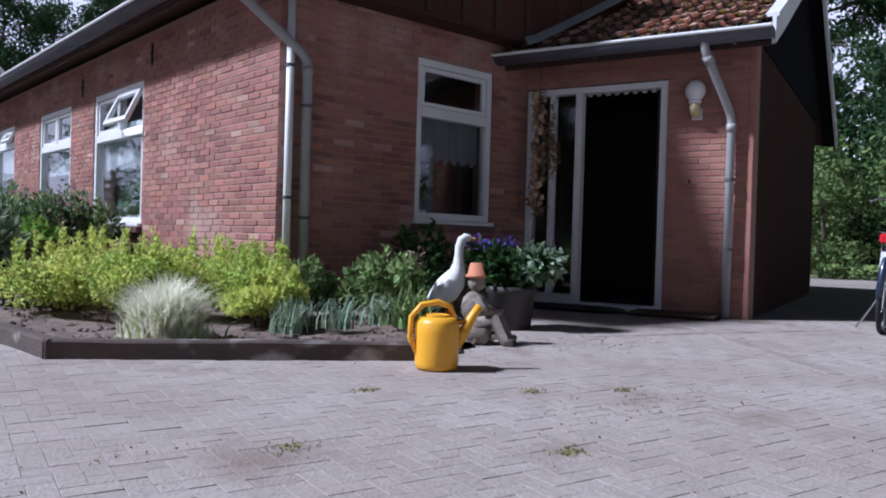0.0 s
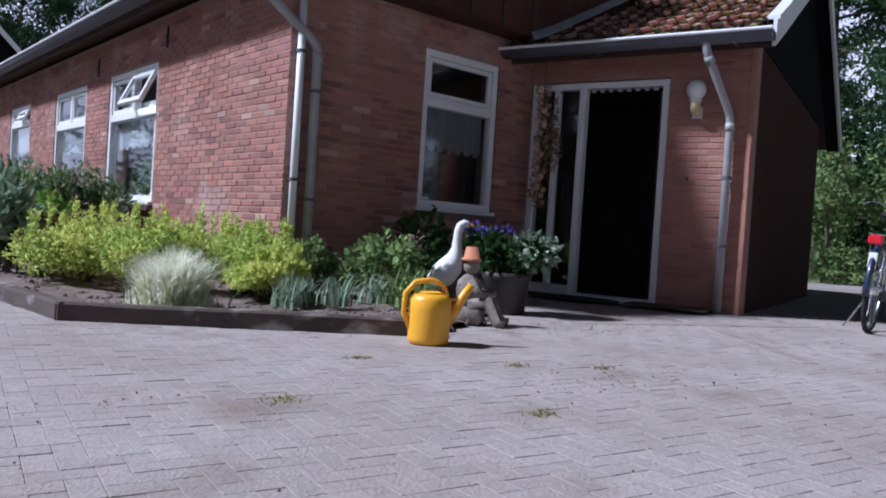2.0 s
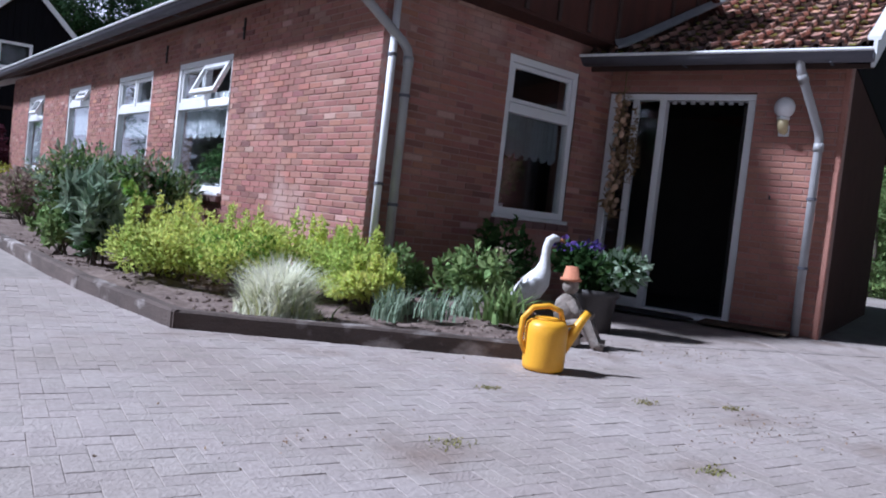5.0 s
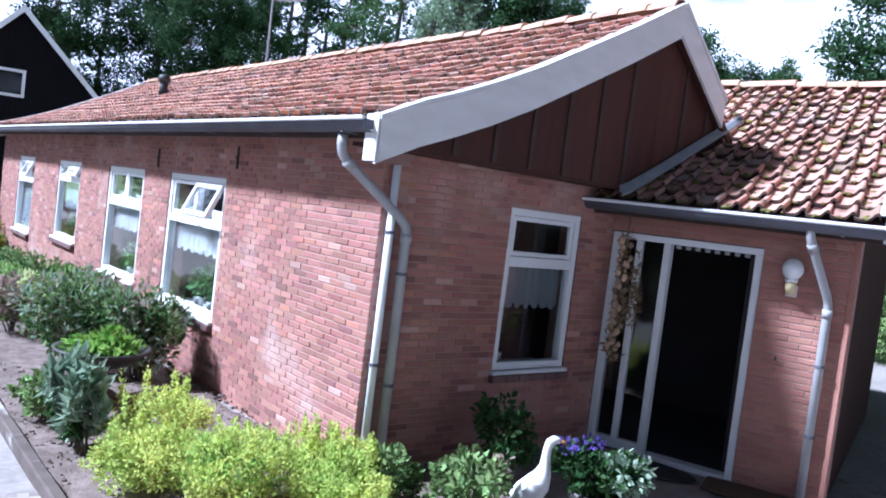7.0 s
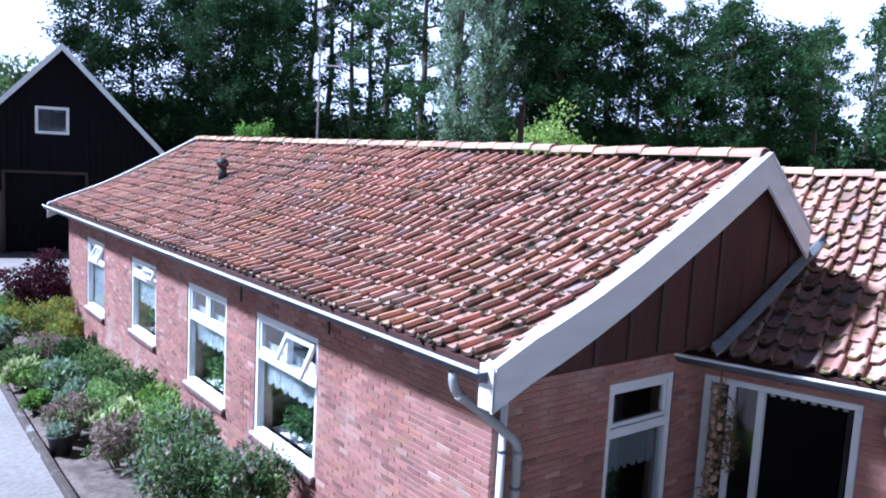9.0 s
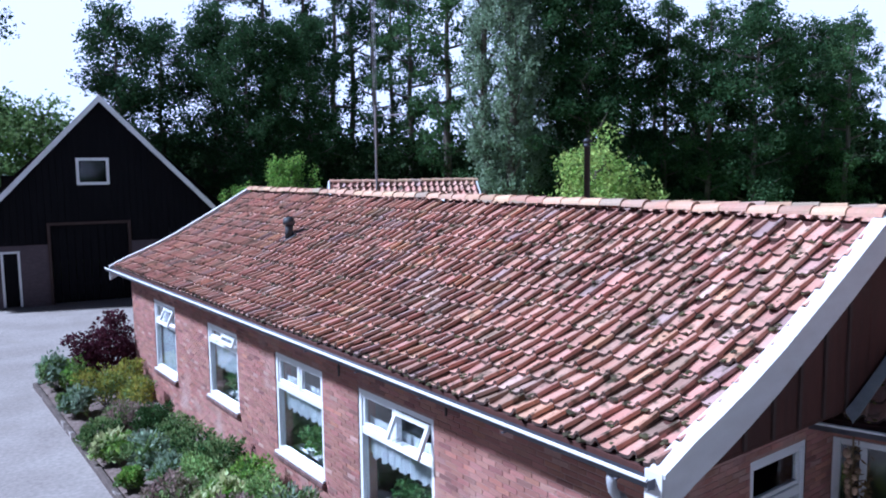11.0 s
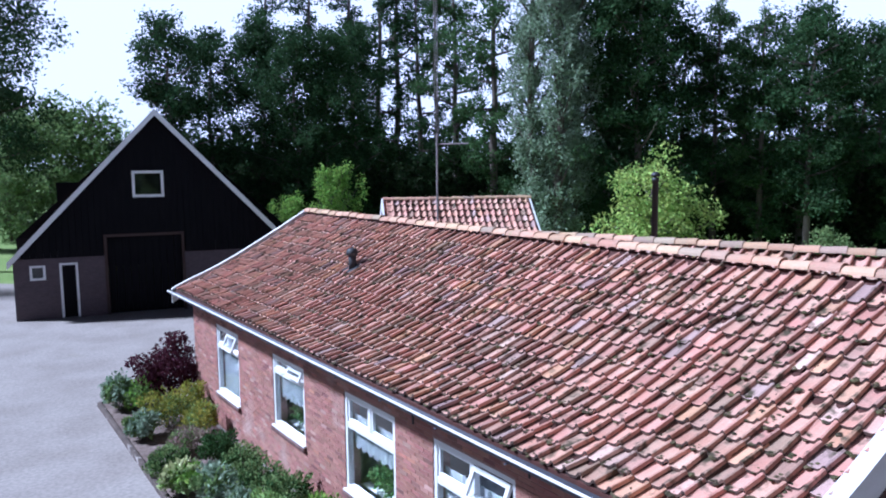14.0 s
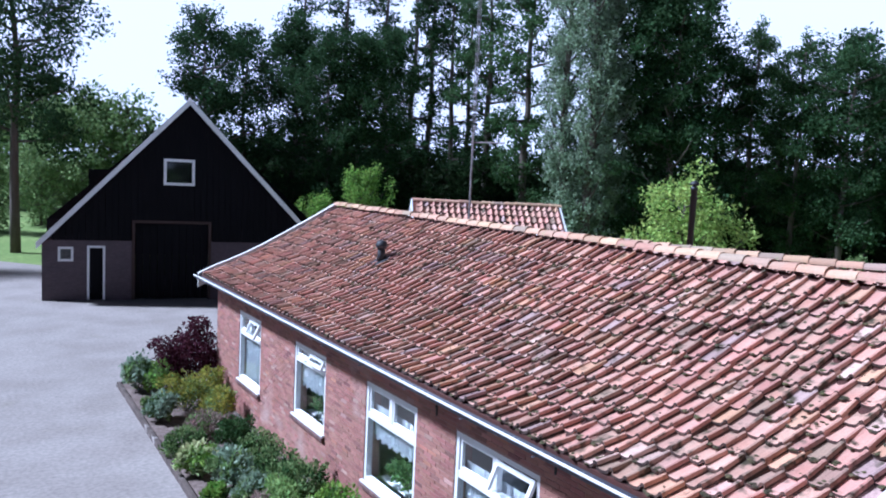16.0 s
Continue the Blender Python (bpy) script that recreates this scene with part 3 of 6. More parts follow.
while len(verts) < 12 * 3200:
    x, y = cr.uniform(-2.1, 1.0), cr.uniform(-2.3, 4.0)
    if inside(x, y, BED):
        k, s = len(verts), cr.uniform(0.006, 0.026) * cr.uniform(0.5, 1)
        verts += [(x + v.x * s * cr.uniform(0.7, 1.3), y + v.y * s * cr.uniform(0.7, 1.3), 0.042 + 0.04 * noise.noise((x / step * 0.35, y / step * 0.35, 2)) + v.z * s * cr.uniform(0.6, 1.2)) for v in cv]
        faces += [tuple(i + k for i in f) for f in cf]
tagged(part("soil_clods", (verts, faces), "soil", label="loose crumbs of dry soil in the bed"), category="soil", kind="stuff")


def worn_bar(p, q, w, h, bev=0.012):
    """A squared bar with softened, slightly wandering edges."""
    bm, rings = bmesh.new(), []
    side = Vector((-(q - p).y, (q - p).x, 0)).normalized()
    a, b = w / 2, h / 2
    shape = [(-a, -b + bev), (-a + bev, -b), (a - bev, -b), (a, -b + bev), (a, b - bev), (a - bev, b), (-a + bev, b), (-a, b - bev)]
    n = max(3, int((q - p).length / 0.15))
    for i in range(n + 1):
        o = p.lerp(q, i / n)
        off = 0.006 * noise.noise_vector(o * 1.3)
        rings.append([bm.verts.new(o + off + side * (u + 0.003 * noise.noise(o * 7 + Vector((u, v, k)))) + Vector((0, 0, v + 0.004 * noise.noise(o * 5 + Vector((k, 0, 0)))))) for k, (u, v) in enumerate(shape)])
    for r0, r1 in zip(rings, rings[1:]):
        for k in range(8):
            bm.faces.new((r0[k], r0[(k + 1) % 8], r1[(k + 1) % 8], r1[k]))
    bm.faces.new(rings[0])
    bm.faces.new(rings[-1][::-1])
    bmesh.ops.recalc_face_normals(bm, faces=bm.faces)
    return bm


kerb = thing("kerb", label="low weathered timber edging round the garden bed", category="kerb", kind="structure")
for (x0, y0), (x1, y1) in zip(EDGE, EDGE[1:]):
    n = max(1, round(math.hypot(x1 - x0, y1 - y0) / 1.9))
    for k in range(n):
        a, b = k / n, (k + 1) / n
        p, q = Vector((x0 + (x1 - x0) * a, y0 + (y1 - y0) * a, 0.02)), Vector((x0 + (x1 - x0) * b, y0 + (y1 - y0) * b, 0.02))
        d = (q - p).normalized() * (0.004 if 0 < k else -0.03)
        bm = worn_bar(p + d, q - d, 0.085, 0.145)
        part("edging_beam", bm, "kerb", kerb)


# ---- walls ----
def split(lo, hi, gaps):
    rows = [(lo, hi)]
    for a, b in gaps:
        rows = [r for s, e in rows for r in ((s, min(e, a)), (max(s, b), e)) if r[1] - r[0] > 0.012]
    return rows


brick_meshes = {}


def brick_mesh(w, mat):
    key = (round(w, 3), mat)
    if key not in brick_meshes:
        bm = box((0, 0, 0), (w, 0.03, 0.046), 0.004)
        me = bpy.data.meshes.new("brick")
        bm.to_mesh(me)
        bm.free()
        me.materials.append(M[mat])
        brick_meshes[key] = me
    return brick_meshes[key]


wall_jobs = []


def wall(name, m, length, height, openings, mat, label, near=None, depth=0.25, mortar="mortar", start=0.0, course=0.056, core_start=0.0, top=None):
    """A brick wall with openings (u0, u1, z0, z1); u runs along it, its face looks to local -y. near: the stretch of u whose bricks are single."""
    ob = thing(name, m, label, "wall", kind="structure")
    us = sorted({core_start, length, *[o for r in openings for o in r[:2]]})
    zs = sorted({-0.05, height, *[o for r in openings for o in r[2:]]})
    cells = []
    for u0, u1 in zip(us, us[1:]):
        for z0, z1 in zip(zs, zs[1:]):
            if not any(o[0] - 1e-4 <= u0 and u1 <= o[1] + 1e-4 and o[2] - 1e-4 <= z0 and z1 <= o[3] + 1e-4 for o in openings):
                cells.append(((u0, 0.004, z0), (u1, depth, z1)))
    part("wall_core", boxes_mesh(cells), mortar, ob)
    wall_jobs.append((ob, length, height, openings, mat, near, start, course))
    return ob


def lay_bricks():
    r = random.Random(3)
    for ob, length, height, openings, mat, near, start, course in wall_jobs:
        rest, singles = [], 0
        for c in range(int(height / course)):
            z0 = 0.01 + c * course
            z1 = z0 + 0.0465
            gaps = [o[:2] for o in openings if o[2] < z1 - 0.01 and o[3] > z0 + 0.01]
            for lo, hi in split(start, length, gaps):
                u = lo - (0.0 if c % 2 else 0.098)
                while u < hi:
                    a, b = max(u, lo), min(u + 0.187, hi)
                    u += 0.196
                    if b - a < 0.02:
                        continue
                    out = r.uniform(-0.003, 0.0015)
                    if near and near[0] <= a <= near[1] and singles < 300:
                        singles += 1
                        piece("brick", brick_mesh(b - a, mat), ob, pose(a, out, z0 + r.uniform(-0.001, 0.001), 0, 0, r.uniform(-0.5, 0.5)))
                    else:
                        rest.append(((a, out, z0), (b, 0.03, z1)))
        if rest:
            tagged(part("brickwork", boxes_mesh(rest), mat, ob), kind="stuff")


SILLS, HEAD = (0.69, 0.715, 0.91, 0.76), 2.162
WINDOWS = [(2.73, 4.26), (5.15, 6.57), (7.97, 9.28), (11.0, 12.3)]
west_open = [(LENGTH - y1, LENGTH - y0, sill, HEAD) for (y0, y1), sill in zip(WINDOWS, SILLS)]
WEST = pose(0, LENGTH, 0, 0, 0, -90)
wall("wall_west", WEST, LENGTH, 2.62, west_open, "brick", "sunlit weathered red brick wall with four windows", near=(12.6, 13.85), core_start=0.0)
wall("wall_south", pose(0, 0, 0), 2.786, 2.62, [(1.365, 2.302, 0.785, 2.212)], "brick", "shaded red brick gable wall beside the door", near=(0.0, 0.9), start=0.024, core_start=0.25)
wall("wall_annexe", ANNEXE @ pose(0, 0, 0, 0, 0, -90), 2.15, 2.42, [(0.005, 1.4, -0.06, 2.13)], "brick_pale", "smooth orange brick wall of the door side", near=(1.3, 2.2), depth=0.2)
end_wall = thing("wall_annexe_end", ANNEXE, "brick end wall of the annexe with painted shade", "wall", kind="structure")
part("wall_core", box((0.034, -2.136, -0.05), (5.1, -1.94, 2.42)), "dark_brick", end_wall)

corner = part("corner_brick", box((-0.006, -2.142, 0.0), (0.033, -2.1, 2.4), 0.003), "brick_pale", label="orange brick corner arris of the annexe")
corner.matrix_world = ANNEXE
tagged(corner, category="corner", kind="structure")

for y, z in ((2.5, 2.38), (4.68, 2.32)):
    iron = thing("wall_anchor", pose(0, y, z), "black iron wall anchor on the brickwork", "anchor", "wall anchors")
    part("bar", box((-0.022, -0.012, -0.11), (-0.004, 0.012, 0.11), 0.004), "black", iron)
    part("eye", ball((-0.02, 0, 0.0), (0.016, 0.022, 0.022), sub=1), "black", iron)

# plain walls that close the house
back = thing("wall_back", label="plain rendered rear walls of the farmhouse", category="wall", kind="structure")
part("north_wall", box((0.25, 13.6, -0.05), (5.35, 13.85, 2.6)), "mortar", back)
part("east_wall", box((5.1, 2.0, -0.05), (5.35, 13.6, 2.3)), "mortar", back)
back2 = thing("wall_annexe_back", ANNEXE, "plain rear wall of the annexe", "wall", kind="structure")
part("annexe_rear_wall", box((4.9, -1.78, -0.05), (5.1, 3.4, 2.4)), "mortar", back2)
inner = thing("wall_inside", label="dim inner partition walls", category="wall", kind="structure")
part("partition", box((3.4, 2.05, 0), (3.5, 13.6, 2.55)), "inside", inner)
part("partition", box((0.25, 1.95, 0), (5.1, 2.05, 2.55)), "inside", inner)
part("partition", box((0.25, 7.2, 0), (3.4, 7.3, 2.55)), "inside", inner)
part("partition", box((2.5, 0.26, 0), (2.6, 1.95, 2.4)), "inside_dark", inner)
hall = thing("wall_hall", ANNEXE, "entrance hall lining with its darkness in the colour", "wall", kind="structure")
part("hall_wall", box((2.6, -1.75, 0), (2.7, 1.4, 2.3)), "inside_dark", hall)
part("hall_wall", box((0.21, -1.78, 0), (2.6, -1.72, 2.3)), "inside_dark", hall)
tagged(part("floor", box((0.25, 0.25, -0.06), (5.1, 13.6, 0.03)), "inside_dark", label="interior floor coloured as if unlit"), category="floor", kind="structure")
hf = part("floor_hall", box((0.02, -1.9, -0.05), (4.9, 2.0, 0.025)), "inside_dark", label="tiled hall floor coloured as if unlit")
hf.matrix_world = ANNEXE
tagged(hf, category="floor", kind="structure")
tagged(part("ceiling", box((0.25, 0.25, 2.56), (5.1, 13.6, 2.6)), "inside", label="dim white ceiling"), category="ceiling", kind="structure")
hc = part("ceiling_hall", box((0.21, -1.78, 2.32), (4.9, 2.6, 2.36)), "inside_dark", label="hall ceiling coloured as if unlit")
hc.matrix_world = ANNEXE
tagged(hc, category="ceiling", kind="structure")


# ---- windows ----
def sash(w, h, bar, depth=0.045):
    bm = bmesh.new()
    for lo, hi in (((0, 0, 0), (w, depth, bar)), ((0, 0, h - bar), (w, depth, h)), ((0, 0, bar), (bar, depth, h - bar)), ((w - bar, 0, bar), (w, depth, h - bar))):
        box(lo, hi, 0.004, bm)
    return bm


def window(name, m, w, h, tops, label, transom=0.97, sill=True):
    """tops: one letter for each upper light, o: tilted open, s: shut."""
    ob = thing(name, m, label, "window", kind="structure")
    bar = 0.065
    bm = sash(w, h, bar, 0.09)
    for v in bm.verts:
        v.co.y += 0.012
    box((bar, 0.015, transom - 0.045), (w - bar, 0.1, transom + 0.045), 0.005, bm)
    part("window_frame", bm, "white", ob)
    part("pane", box((bar, 0.06, bar), (w - bar, 0.066, transom - 0.045)), "glass", ob).visible_shadow = False
    n, lo, hi = len(tops), bar + 0.004, w - bar - 0.004
    for i in range(1, n):
        x = lo + (hi - lo) * i / n
        part("mullion", box((x - 0.032, 0.02, transom + 0.046), (x + 0.032, 0.1, h - bar - 0.001), 0.004), "white", ob)
    z0, z1 = transom + 0.05, h - bar - 0.004
    for i, kind in enumerate(tops):
        x0 = lo + (hi - lo) * i / n + (0.034 if i else 0)
        x1 = lo + (hi - lo) * (i + 1) / n - (0.034 if i < n - 1 else 0)
        vent = part("top_light", sash(x1 - x0, z1 - z0, 0.04 if kind == "s" else 0.055), "white", ob, "top-hung light standing open" if kind == "o" else "")
        turn = pose(x0, 0.03 if kind == "s" else -0.005, z1) @ pose(0, 0, 0, -25 if kind == "o" else 0) @ pose(0, 0, z0 - z1)
        vent.matrix_basis = turn
        part("pane", box((0.042, 0.02, 0.042), (x1 - x0 - 0.042, 0.025, z1 - z0 - 0.042)), "glass", vent).visible_shadow = False
        if kind == "o":
            part("stay", tube([(x0 + 0.04, 0.03, z0 + 0.05), (x0 + 0.04, -0.13, z0 + 0.04)], 0.006, 6), "chrome", ob)
    if sill:
        part("window_sill", box((-0.02, -0.045, -0.035), (w + 0.02, 0.1, -0.001), 0.006), "white", ob)
        n = round(w / 0.16)
        for i in range(n):
            a = (w + 0.06) * i / n - 0.03
            part("sill_tile", box((a + 0.002, -0.06, -0.1), (a + (w + 0.06) / n - 0.002, 0.02, -0.038), 0.006), "sill", ob)
    return ob


def curtain(m, w, h, label="white lace valance with a scalloped hem hanging behind glass"):
    """A gathered valance with a scalloped hem."""
    cols, rows, verts, faces = 72, 10, [], []
    for i in range(cols + 1):
        f = i / cols
        hem = h * (1 + 0.13 * abs(math.sin(f * math.pi * 7)) - 0.1)
        for j in range(rows + 1):
            g = j / rows
            verts.append((f * w, 0.018 * math.sin(f * 2 * math.pi * 19) * (0.4 + 0.6 * g) + 0.006 * math.sin(f * 51), -hem * g))
    for i in range(cols):
        for j in range(rows):
            k = i * (rows + 1) + j
            faces.append((k, k + rows + 1, k + rows + 2, k + 1))
    ob = part("lace_curtain", (verts, faces), "lace", smooth=True)
    ob.matrix_world = m
    return tagged(ob, label, "curtain", "lace curtains")


def sill_plant(m, mats, pots, size, seed):
    """A house plant in a pot on an inner sill."""
    r = np.random.default_rng(seed)
    ob = thing("potted_plant", m, "leafy green house plant in a white pot on the window sill", "plant", "plants on the sills")
    part("pot", lathe([(0.045, 0), (0.06, 0.09), (0.066, 0.1), (0.06, 0.1), (0.055, 0.08)], 14), pots, ob, smooth=True)
    at, d = cloud(r, 170, [((0, 0, 0.1 + size * 0.55), (size * 0.62, size * 0.4, size * 0.5)), ((size * 0.3, 0, 0.1 + size * 0.8), (size * 0.35, size * 0.3, size * 0.35))], 0.2)
    part("foliage", leaves(at, r.uniform(0.05, 0.1, 170), r, 0.6, tilt=d), mats, ob)
    part("stem", tube([(0, 0, 0.08), (0.01, 0, 0.1 + size * 0.3), (0.0, 0.01, 0.1 + size * 0.6)], 0.008, 6), "bark", ob)
    return ob


for i, ((y0, y1), SILL, tops) in enumerate(zip(WINDOWS, SILLS, ("so", "ss", "so", "so"))):
    w = y1 - y0
    wm = WEST @ pose(LENGTH - y1, 0, SILL)
    window(f"window_{i + 1}", wm, w, HEAD - SILL, tops, "white painted window with its top light open" if "o" in tops else "white painted window with two closed top lights")
    part("inner_sill", box((0.0, 0.12, -0.03), (w, 0.4, 0.0), 0.005), "white").matrix_world = wm
    tagged(bpy.context.scene.objects["inner_sill" if not i else f"inner_sill.{i:03d}"], "white painted inner window board", "sill", kind="structure")
    curtain(wm @ pose(0.07, 0.13, 1.12), w - 0.14, (0.5, 0.5, 0.62, 1.06)[i])
    if i < 3:
        # dark leaves put the dimness behind the glass into the plants' colour
        sill_plant(wm @ pose(w * 0.62, 0.25, 0), "dark", "pot_white", 0.42, 20 + i)
        sill_plant(wm @ pose(w * 0.83, 0.24, 0), "mid", "pot_white", 0.2, 30 + i)
        sill_plant(wm @ pose(w * 0.38, 0.26, 0), "dark", "pot_white", 0.34, 50 + i)
window("window_5", pose(1.365, 0, 0.785), 0.937, 1.427, "s", "white painted gable window with lace curtain behind", transom=0.96)
curtain(pose(1.435, 0.14, 1.765), 0.8, 0.44)
sill_plant(pose(1.64, 0.26, 0.785), "dark", "pot_white", 0.4, 41)
part("inner_sill", box((1.365, 0.12, 0.755), (2.302, 0.4, 0.785), 0.005), "white")
tagged(scene.objects["inner_sill.004"], "white painted inner window board", "sill", kind="structure")

# ---- main roof ----
PROFILE = [(-0.32, 2.68), (-0.02, 2.775), (0.3, 2.895), (0.65, 3.04), (1.07, 3.235), (1.64, 3.535), (2.21, 3.84), (2.9, 4.23)]
EAST = [(2.9, 4.23), (3.8, 3.5), (4.5, 2.93), (5.5, 2.3)]
Y0, Y1 = -0.375, 14.07


def along(profile, s):
    """The point and slope at s metres up a roof profile."""
    for (x0, z0), (x1, z1) in zip(profile, profile[1:]):
        d = math.hypot(x1 - x0, z1 - z0)
        if s <= d or (x1, z1) == profile[-1]:
            return x0 + (x1 - x0) * s / d, z0 + (z1 - z0) * s / d, math.atan2(z1 - z0, x1 - x0)
        s -= d


def rise(profile):
    return sum(math.hypot(b[0] - a[0], b[1] - a[1]) for a, b in zip(profile, profile[1:]))


TILE_PTS = [(0, 0.0), (0.03, -0.01), (0.075, -0.014), (0.13, -0.008), (0.157, 0.01), (0.18, 0.038), (0.203, 0.049), (0.222, 0.043), (0.233, 0.01)]


def tile_geo(length=0.36, thick=0.03):
    verts, faces, n = [], [], len(TILE_PTS)
    for v in (0, length):
        for dz in (thick, 0):
            verts += [(x - 0.114, v, z + dz) for x, z in TILE_PTS]
    for i in range(n - 1):
        faces += [(i, i + 1, 2 * n + i + 1, 2 * n + i), (i, n + i, n + i + 1, i + 1), (n + i, 3 * n + i, 3 * n + i + 1, n + i + 1)]
    faces += [(0, 2 * n, 3 * n, n), (n - 1, 2 * n - 1, 4 * n - 1, 3 * n - 1)]
    return verts, faces


TILE = tile_geo()
TILE = ([(0.8 * x, 0.93 * y, 0.95 * z) for x, y, z in TILE[0]], TILE[1])
tile_me = bpy.data.meshes.new("roof_tile")
tile_me.from_pydata(TILE[0], [], TILE[1])
tile_me.materials.append(M["tile"])
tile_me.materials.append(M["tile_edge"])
LAST = 3 * (len(TILE_PTS) - 1)
# lower end and lapped side: algae-dark, with lap shadow put into the colour
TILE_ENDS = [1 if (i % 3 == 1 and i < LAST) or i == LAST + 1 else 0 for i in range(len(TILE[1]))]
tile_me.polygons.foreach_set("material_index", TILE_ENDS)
roof_jobs = []


def lay_tiles():
    """Pantiles, the nearest stretch one by one, the rest joined; moss in their laps."""
    r = random.Random(11)
    nr = np.random.default_rng(5)
    for ob, profile, y0, y1, near, base, moss_share in roof_jobs:
        rest_v, rest_f, moss = [], [], []
        gauge, pitch, singles = 0.262, 0.178, 0
        for row in range(int(rise(profile) / gauge)):
            x, z, slope = along(profile, row * gauge)
            x2, z2, slope2 = along(profile, row * gauge + 0.31)
            slope = 0.5 * (slope + slope2)
            for col in range(int((y1 - y0) / pitch)):
                y = y0 + (col + 0.55) * pitch
                sag = 0.026 * noise.noise((y * 0.35, row * 0.25, 4))
                m = base @ Matrix.Translation((x, y + r.uniform(-0.008, 0.008), z + sag + r.uniform(-0.004, 0.006)))
                m = m @ pose(0, 0, 0, 0, -math.degrees(slope) + 8.0 + r.uniform(-2.6, 2.6), 0) @ pose(0, 0, 0.012, 0, r.uniform(-3.5, 3.5), -90 + r.uniform(-3.4, 3.4))
                if near[0] <= y <= near[1] and singles < 300:
                    singles += 1
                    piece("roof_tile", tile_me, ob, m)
                else:
                    k = len(rest_v)
                    rest_v += [tuple(m @ Vector(v)) for v in TILE[0]]
                    rest_f += [tuple(i + k for i in f) for f in TILE[1]]
                if r.random() < moss_share * (0.55 + 0.9 * noise.noise((y * 0.5, row * 0.4, 9)) + 0.4):
                    spot, top = r.uniform(-0.085, 0.0), r.choice((0.03, 0.08, 0.2))
                    for _ in range(r.randint(3, 10)):
                        moss.append(tuple(m @ Vector((spot + r.gauss(0, 0.017), r.uniform(-0.025, top), 0.014 + r.uniform(-0.01, 0.004)))))
        if rest_v:
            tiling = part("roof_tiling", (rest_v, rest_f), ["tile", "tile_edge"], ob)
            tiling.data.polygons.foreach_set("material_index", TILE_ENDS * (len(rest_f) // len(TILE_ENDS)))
            tagged(tiling, kind="stuff")
        verts, faces = [], []
        ico = bmesh.new()
        bmesh.ops.create_icosphere(ico, subdivisions=1, radius=1)
        iv = [v.co.copy() for v in ico.verts]
        fi = [[v.index for v in f.verts] for f in ico.faces]
        ico.free()
        for p in moss:
            k, s = len(verts), r.uniform(0.008, 0.03)
            verts += [tuple(Vector(p) + Vector((v.x * s, v.y * s * 1.2, v.z * s * 0.55)) * r.uniform(0.6, 1.35)) for v in iv]
            faces += [tuple(i + k for i in f) for f in fi]
        if moss:
            green = ob.name.startswith("roof_annexe")
            tagged(part("moss", (verts, faces), "moss_green" if green else "moss", ob, "yellow-green moss cushions" if green else "brown-green moss cushions", False), kind="stuff")


def strip(profile, y0, y1, drop0, drop1):
    """A band under a roof profile, between two depths below it."""
    bm = bmesh.new()
    rows = []
    for i, (x, z) in enumerate(profile):
        rows.append([bm.verts.new(c) for c in ((x, y0, z - drop0), (x, y1, z - drop0), (x, y1, z - drop1), (x, y0, z - drop1))])
    for a, b in zip(rows, rows[1:]):
        for k in range(4):
            bm.faces.new((a[k], a[(k + 1) % 4], b[(k + 1) % 4], b[k]))
    bm.faces.new(rows[0][::-1])
    bm.faces.new(rows[-1])
    bmesh.ops.recalc_face_normals(bm, faces=bm.faces)
    return bm


roof = thing("roof_main", label="long mossy red clay pantile roof with flared eaves", category="roof", kind="structure")
part("roof_deck", strip(PROFILE, Y0 + 0.04, Y1 - 0.04, 0.015, 0.1), "board", roof)
part("roof_deck", strip(EAST, Y0 + 0.04, Y1 - 0.04, 0.015, 0.1), "board", roof)
EAST_UP = [(5.8 - x, z) for x, z in EAST[::-1]]
roof_jobs.append((roof, EAST_UP, Y0 + 0.05, Y1 - 0.03, (99, 99), pose(5.8, Y0 + Y1, 0, 0, 0, 180), 0.3))
roof_jobs.append((roof, PROFILE, Y0 + 0.05, Y1 - 0.03, (Y0, 3.4), Matrix.Identity(4), 0.78))


def ridge(ob, a, b, size=0.11, step=0.33):
    a, b = Vector(a), Vector(b)
    n = int((b - a).length / step)
    d = (b - a) / n
    me = bpy.data.meshes.new("ridge_tile")
    verts, faces, k = [], [], 9
    for i, (u, grow) in enumerate(((0, 1.0), (0.36, 0.88))):
        for rad in (size * grow, size * grow - 0.016):
            verts += [(rad * math.cos(math.pi * j / (k - 1)), u, rad * 0.8 * math.sin(math.pi * j / (k - 1))) for j in range(k)]
    for j in range(k - 1):
        faces += [(j, j + 1, 2 * k + j + 1, 2 * k + j), (j, k + j, k + j + 1, j + 1), (2 * k + j, 2 * k + j + 1, 3 * k + j + 1, 3 * k + j)]
    me.from_pydata(verts, [], faces)
    me.materials.append(M["ridge"])
    r = random.Random(2)
    yaw = math.degrees(math.atan2(-d.x, d.y))
    for i in range(n):
        p = a + d * i
        piece("ridge_tile", me, ob, pose(p.x, p.y, p.z + r.uniform(-0.008, 0.008), -1.6 + r.uniform(-1, 1), r.uniform(-2, 2), yaw + r.uniform(-1, 1)))


ridge(roof, (2.9, Y0 + 0.02, 4.26), (2.9, Y1, 4.26))

BARGE_W = [(-0.38, 2.64)] + [(x, z + 0.03) for x, z in PROFILE[1:]]
gable = thing("bargeboard", label="broad weathered white bargeboard curving along the gable verge", category="bargeboard", kind="structure")
part("board", strip(BARGE_W, Y0 - 0.03, Y0, -0.02, 0.275), "barge", gable)
part("board", strip([(x, z + 0.03) for x, z in EAST[:2]], Y0 - 0.03, Y0, -0.02, 0.24), "barge", gable)
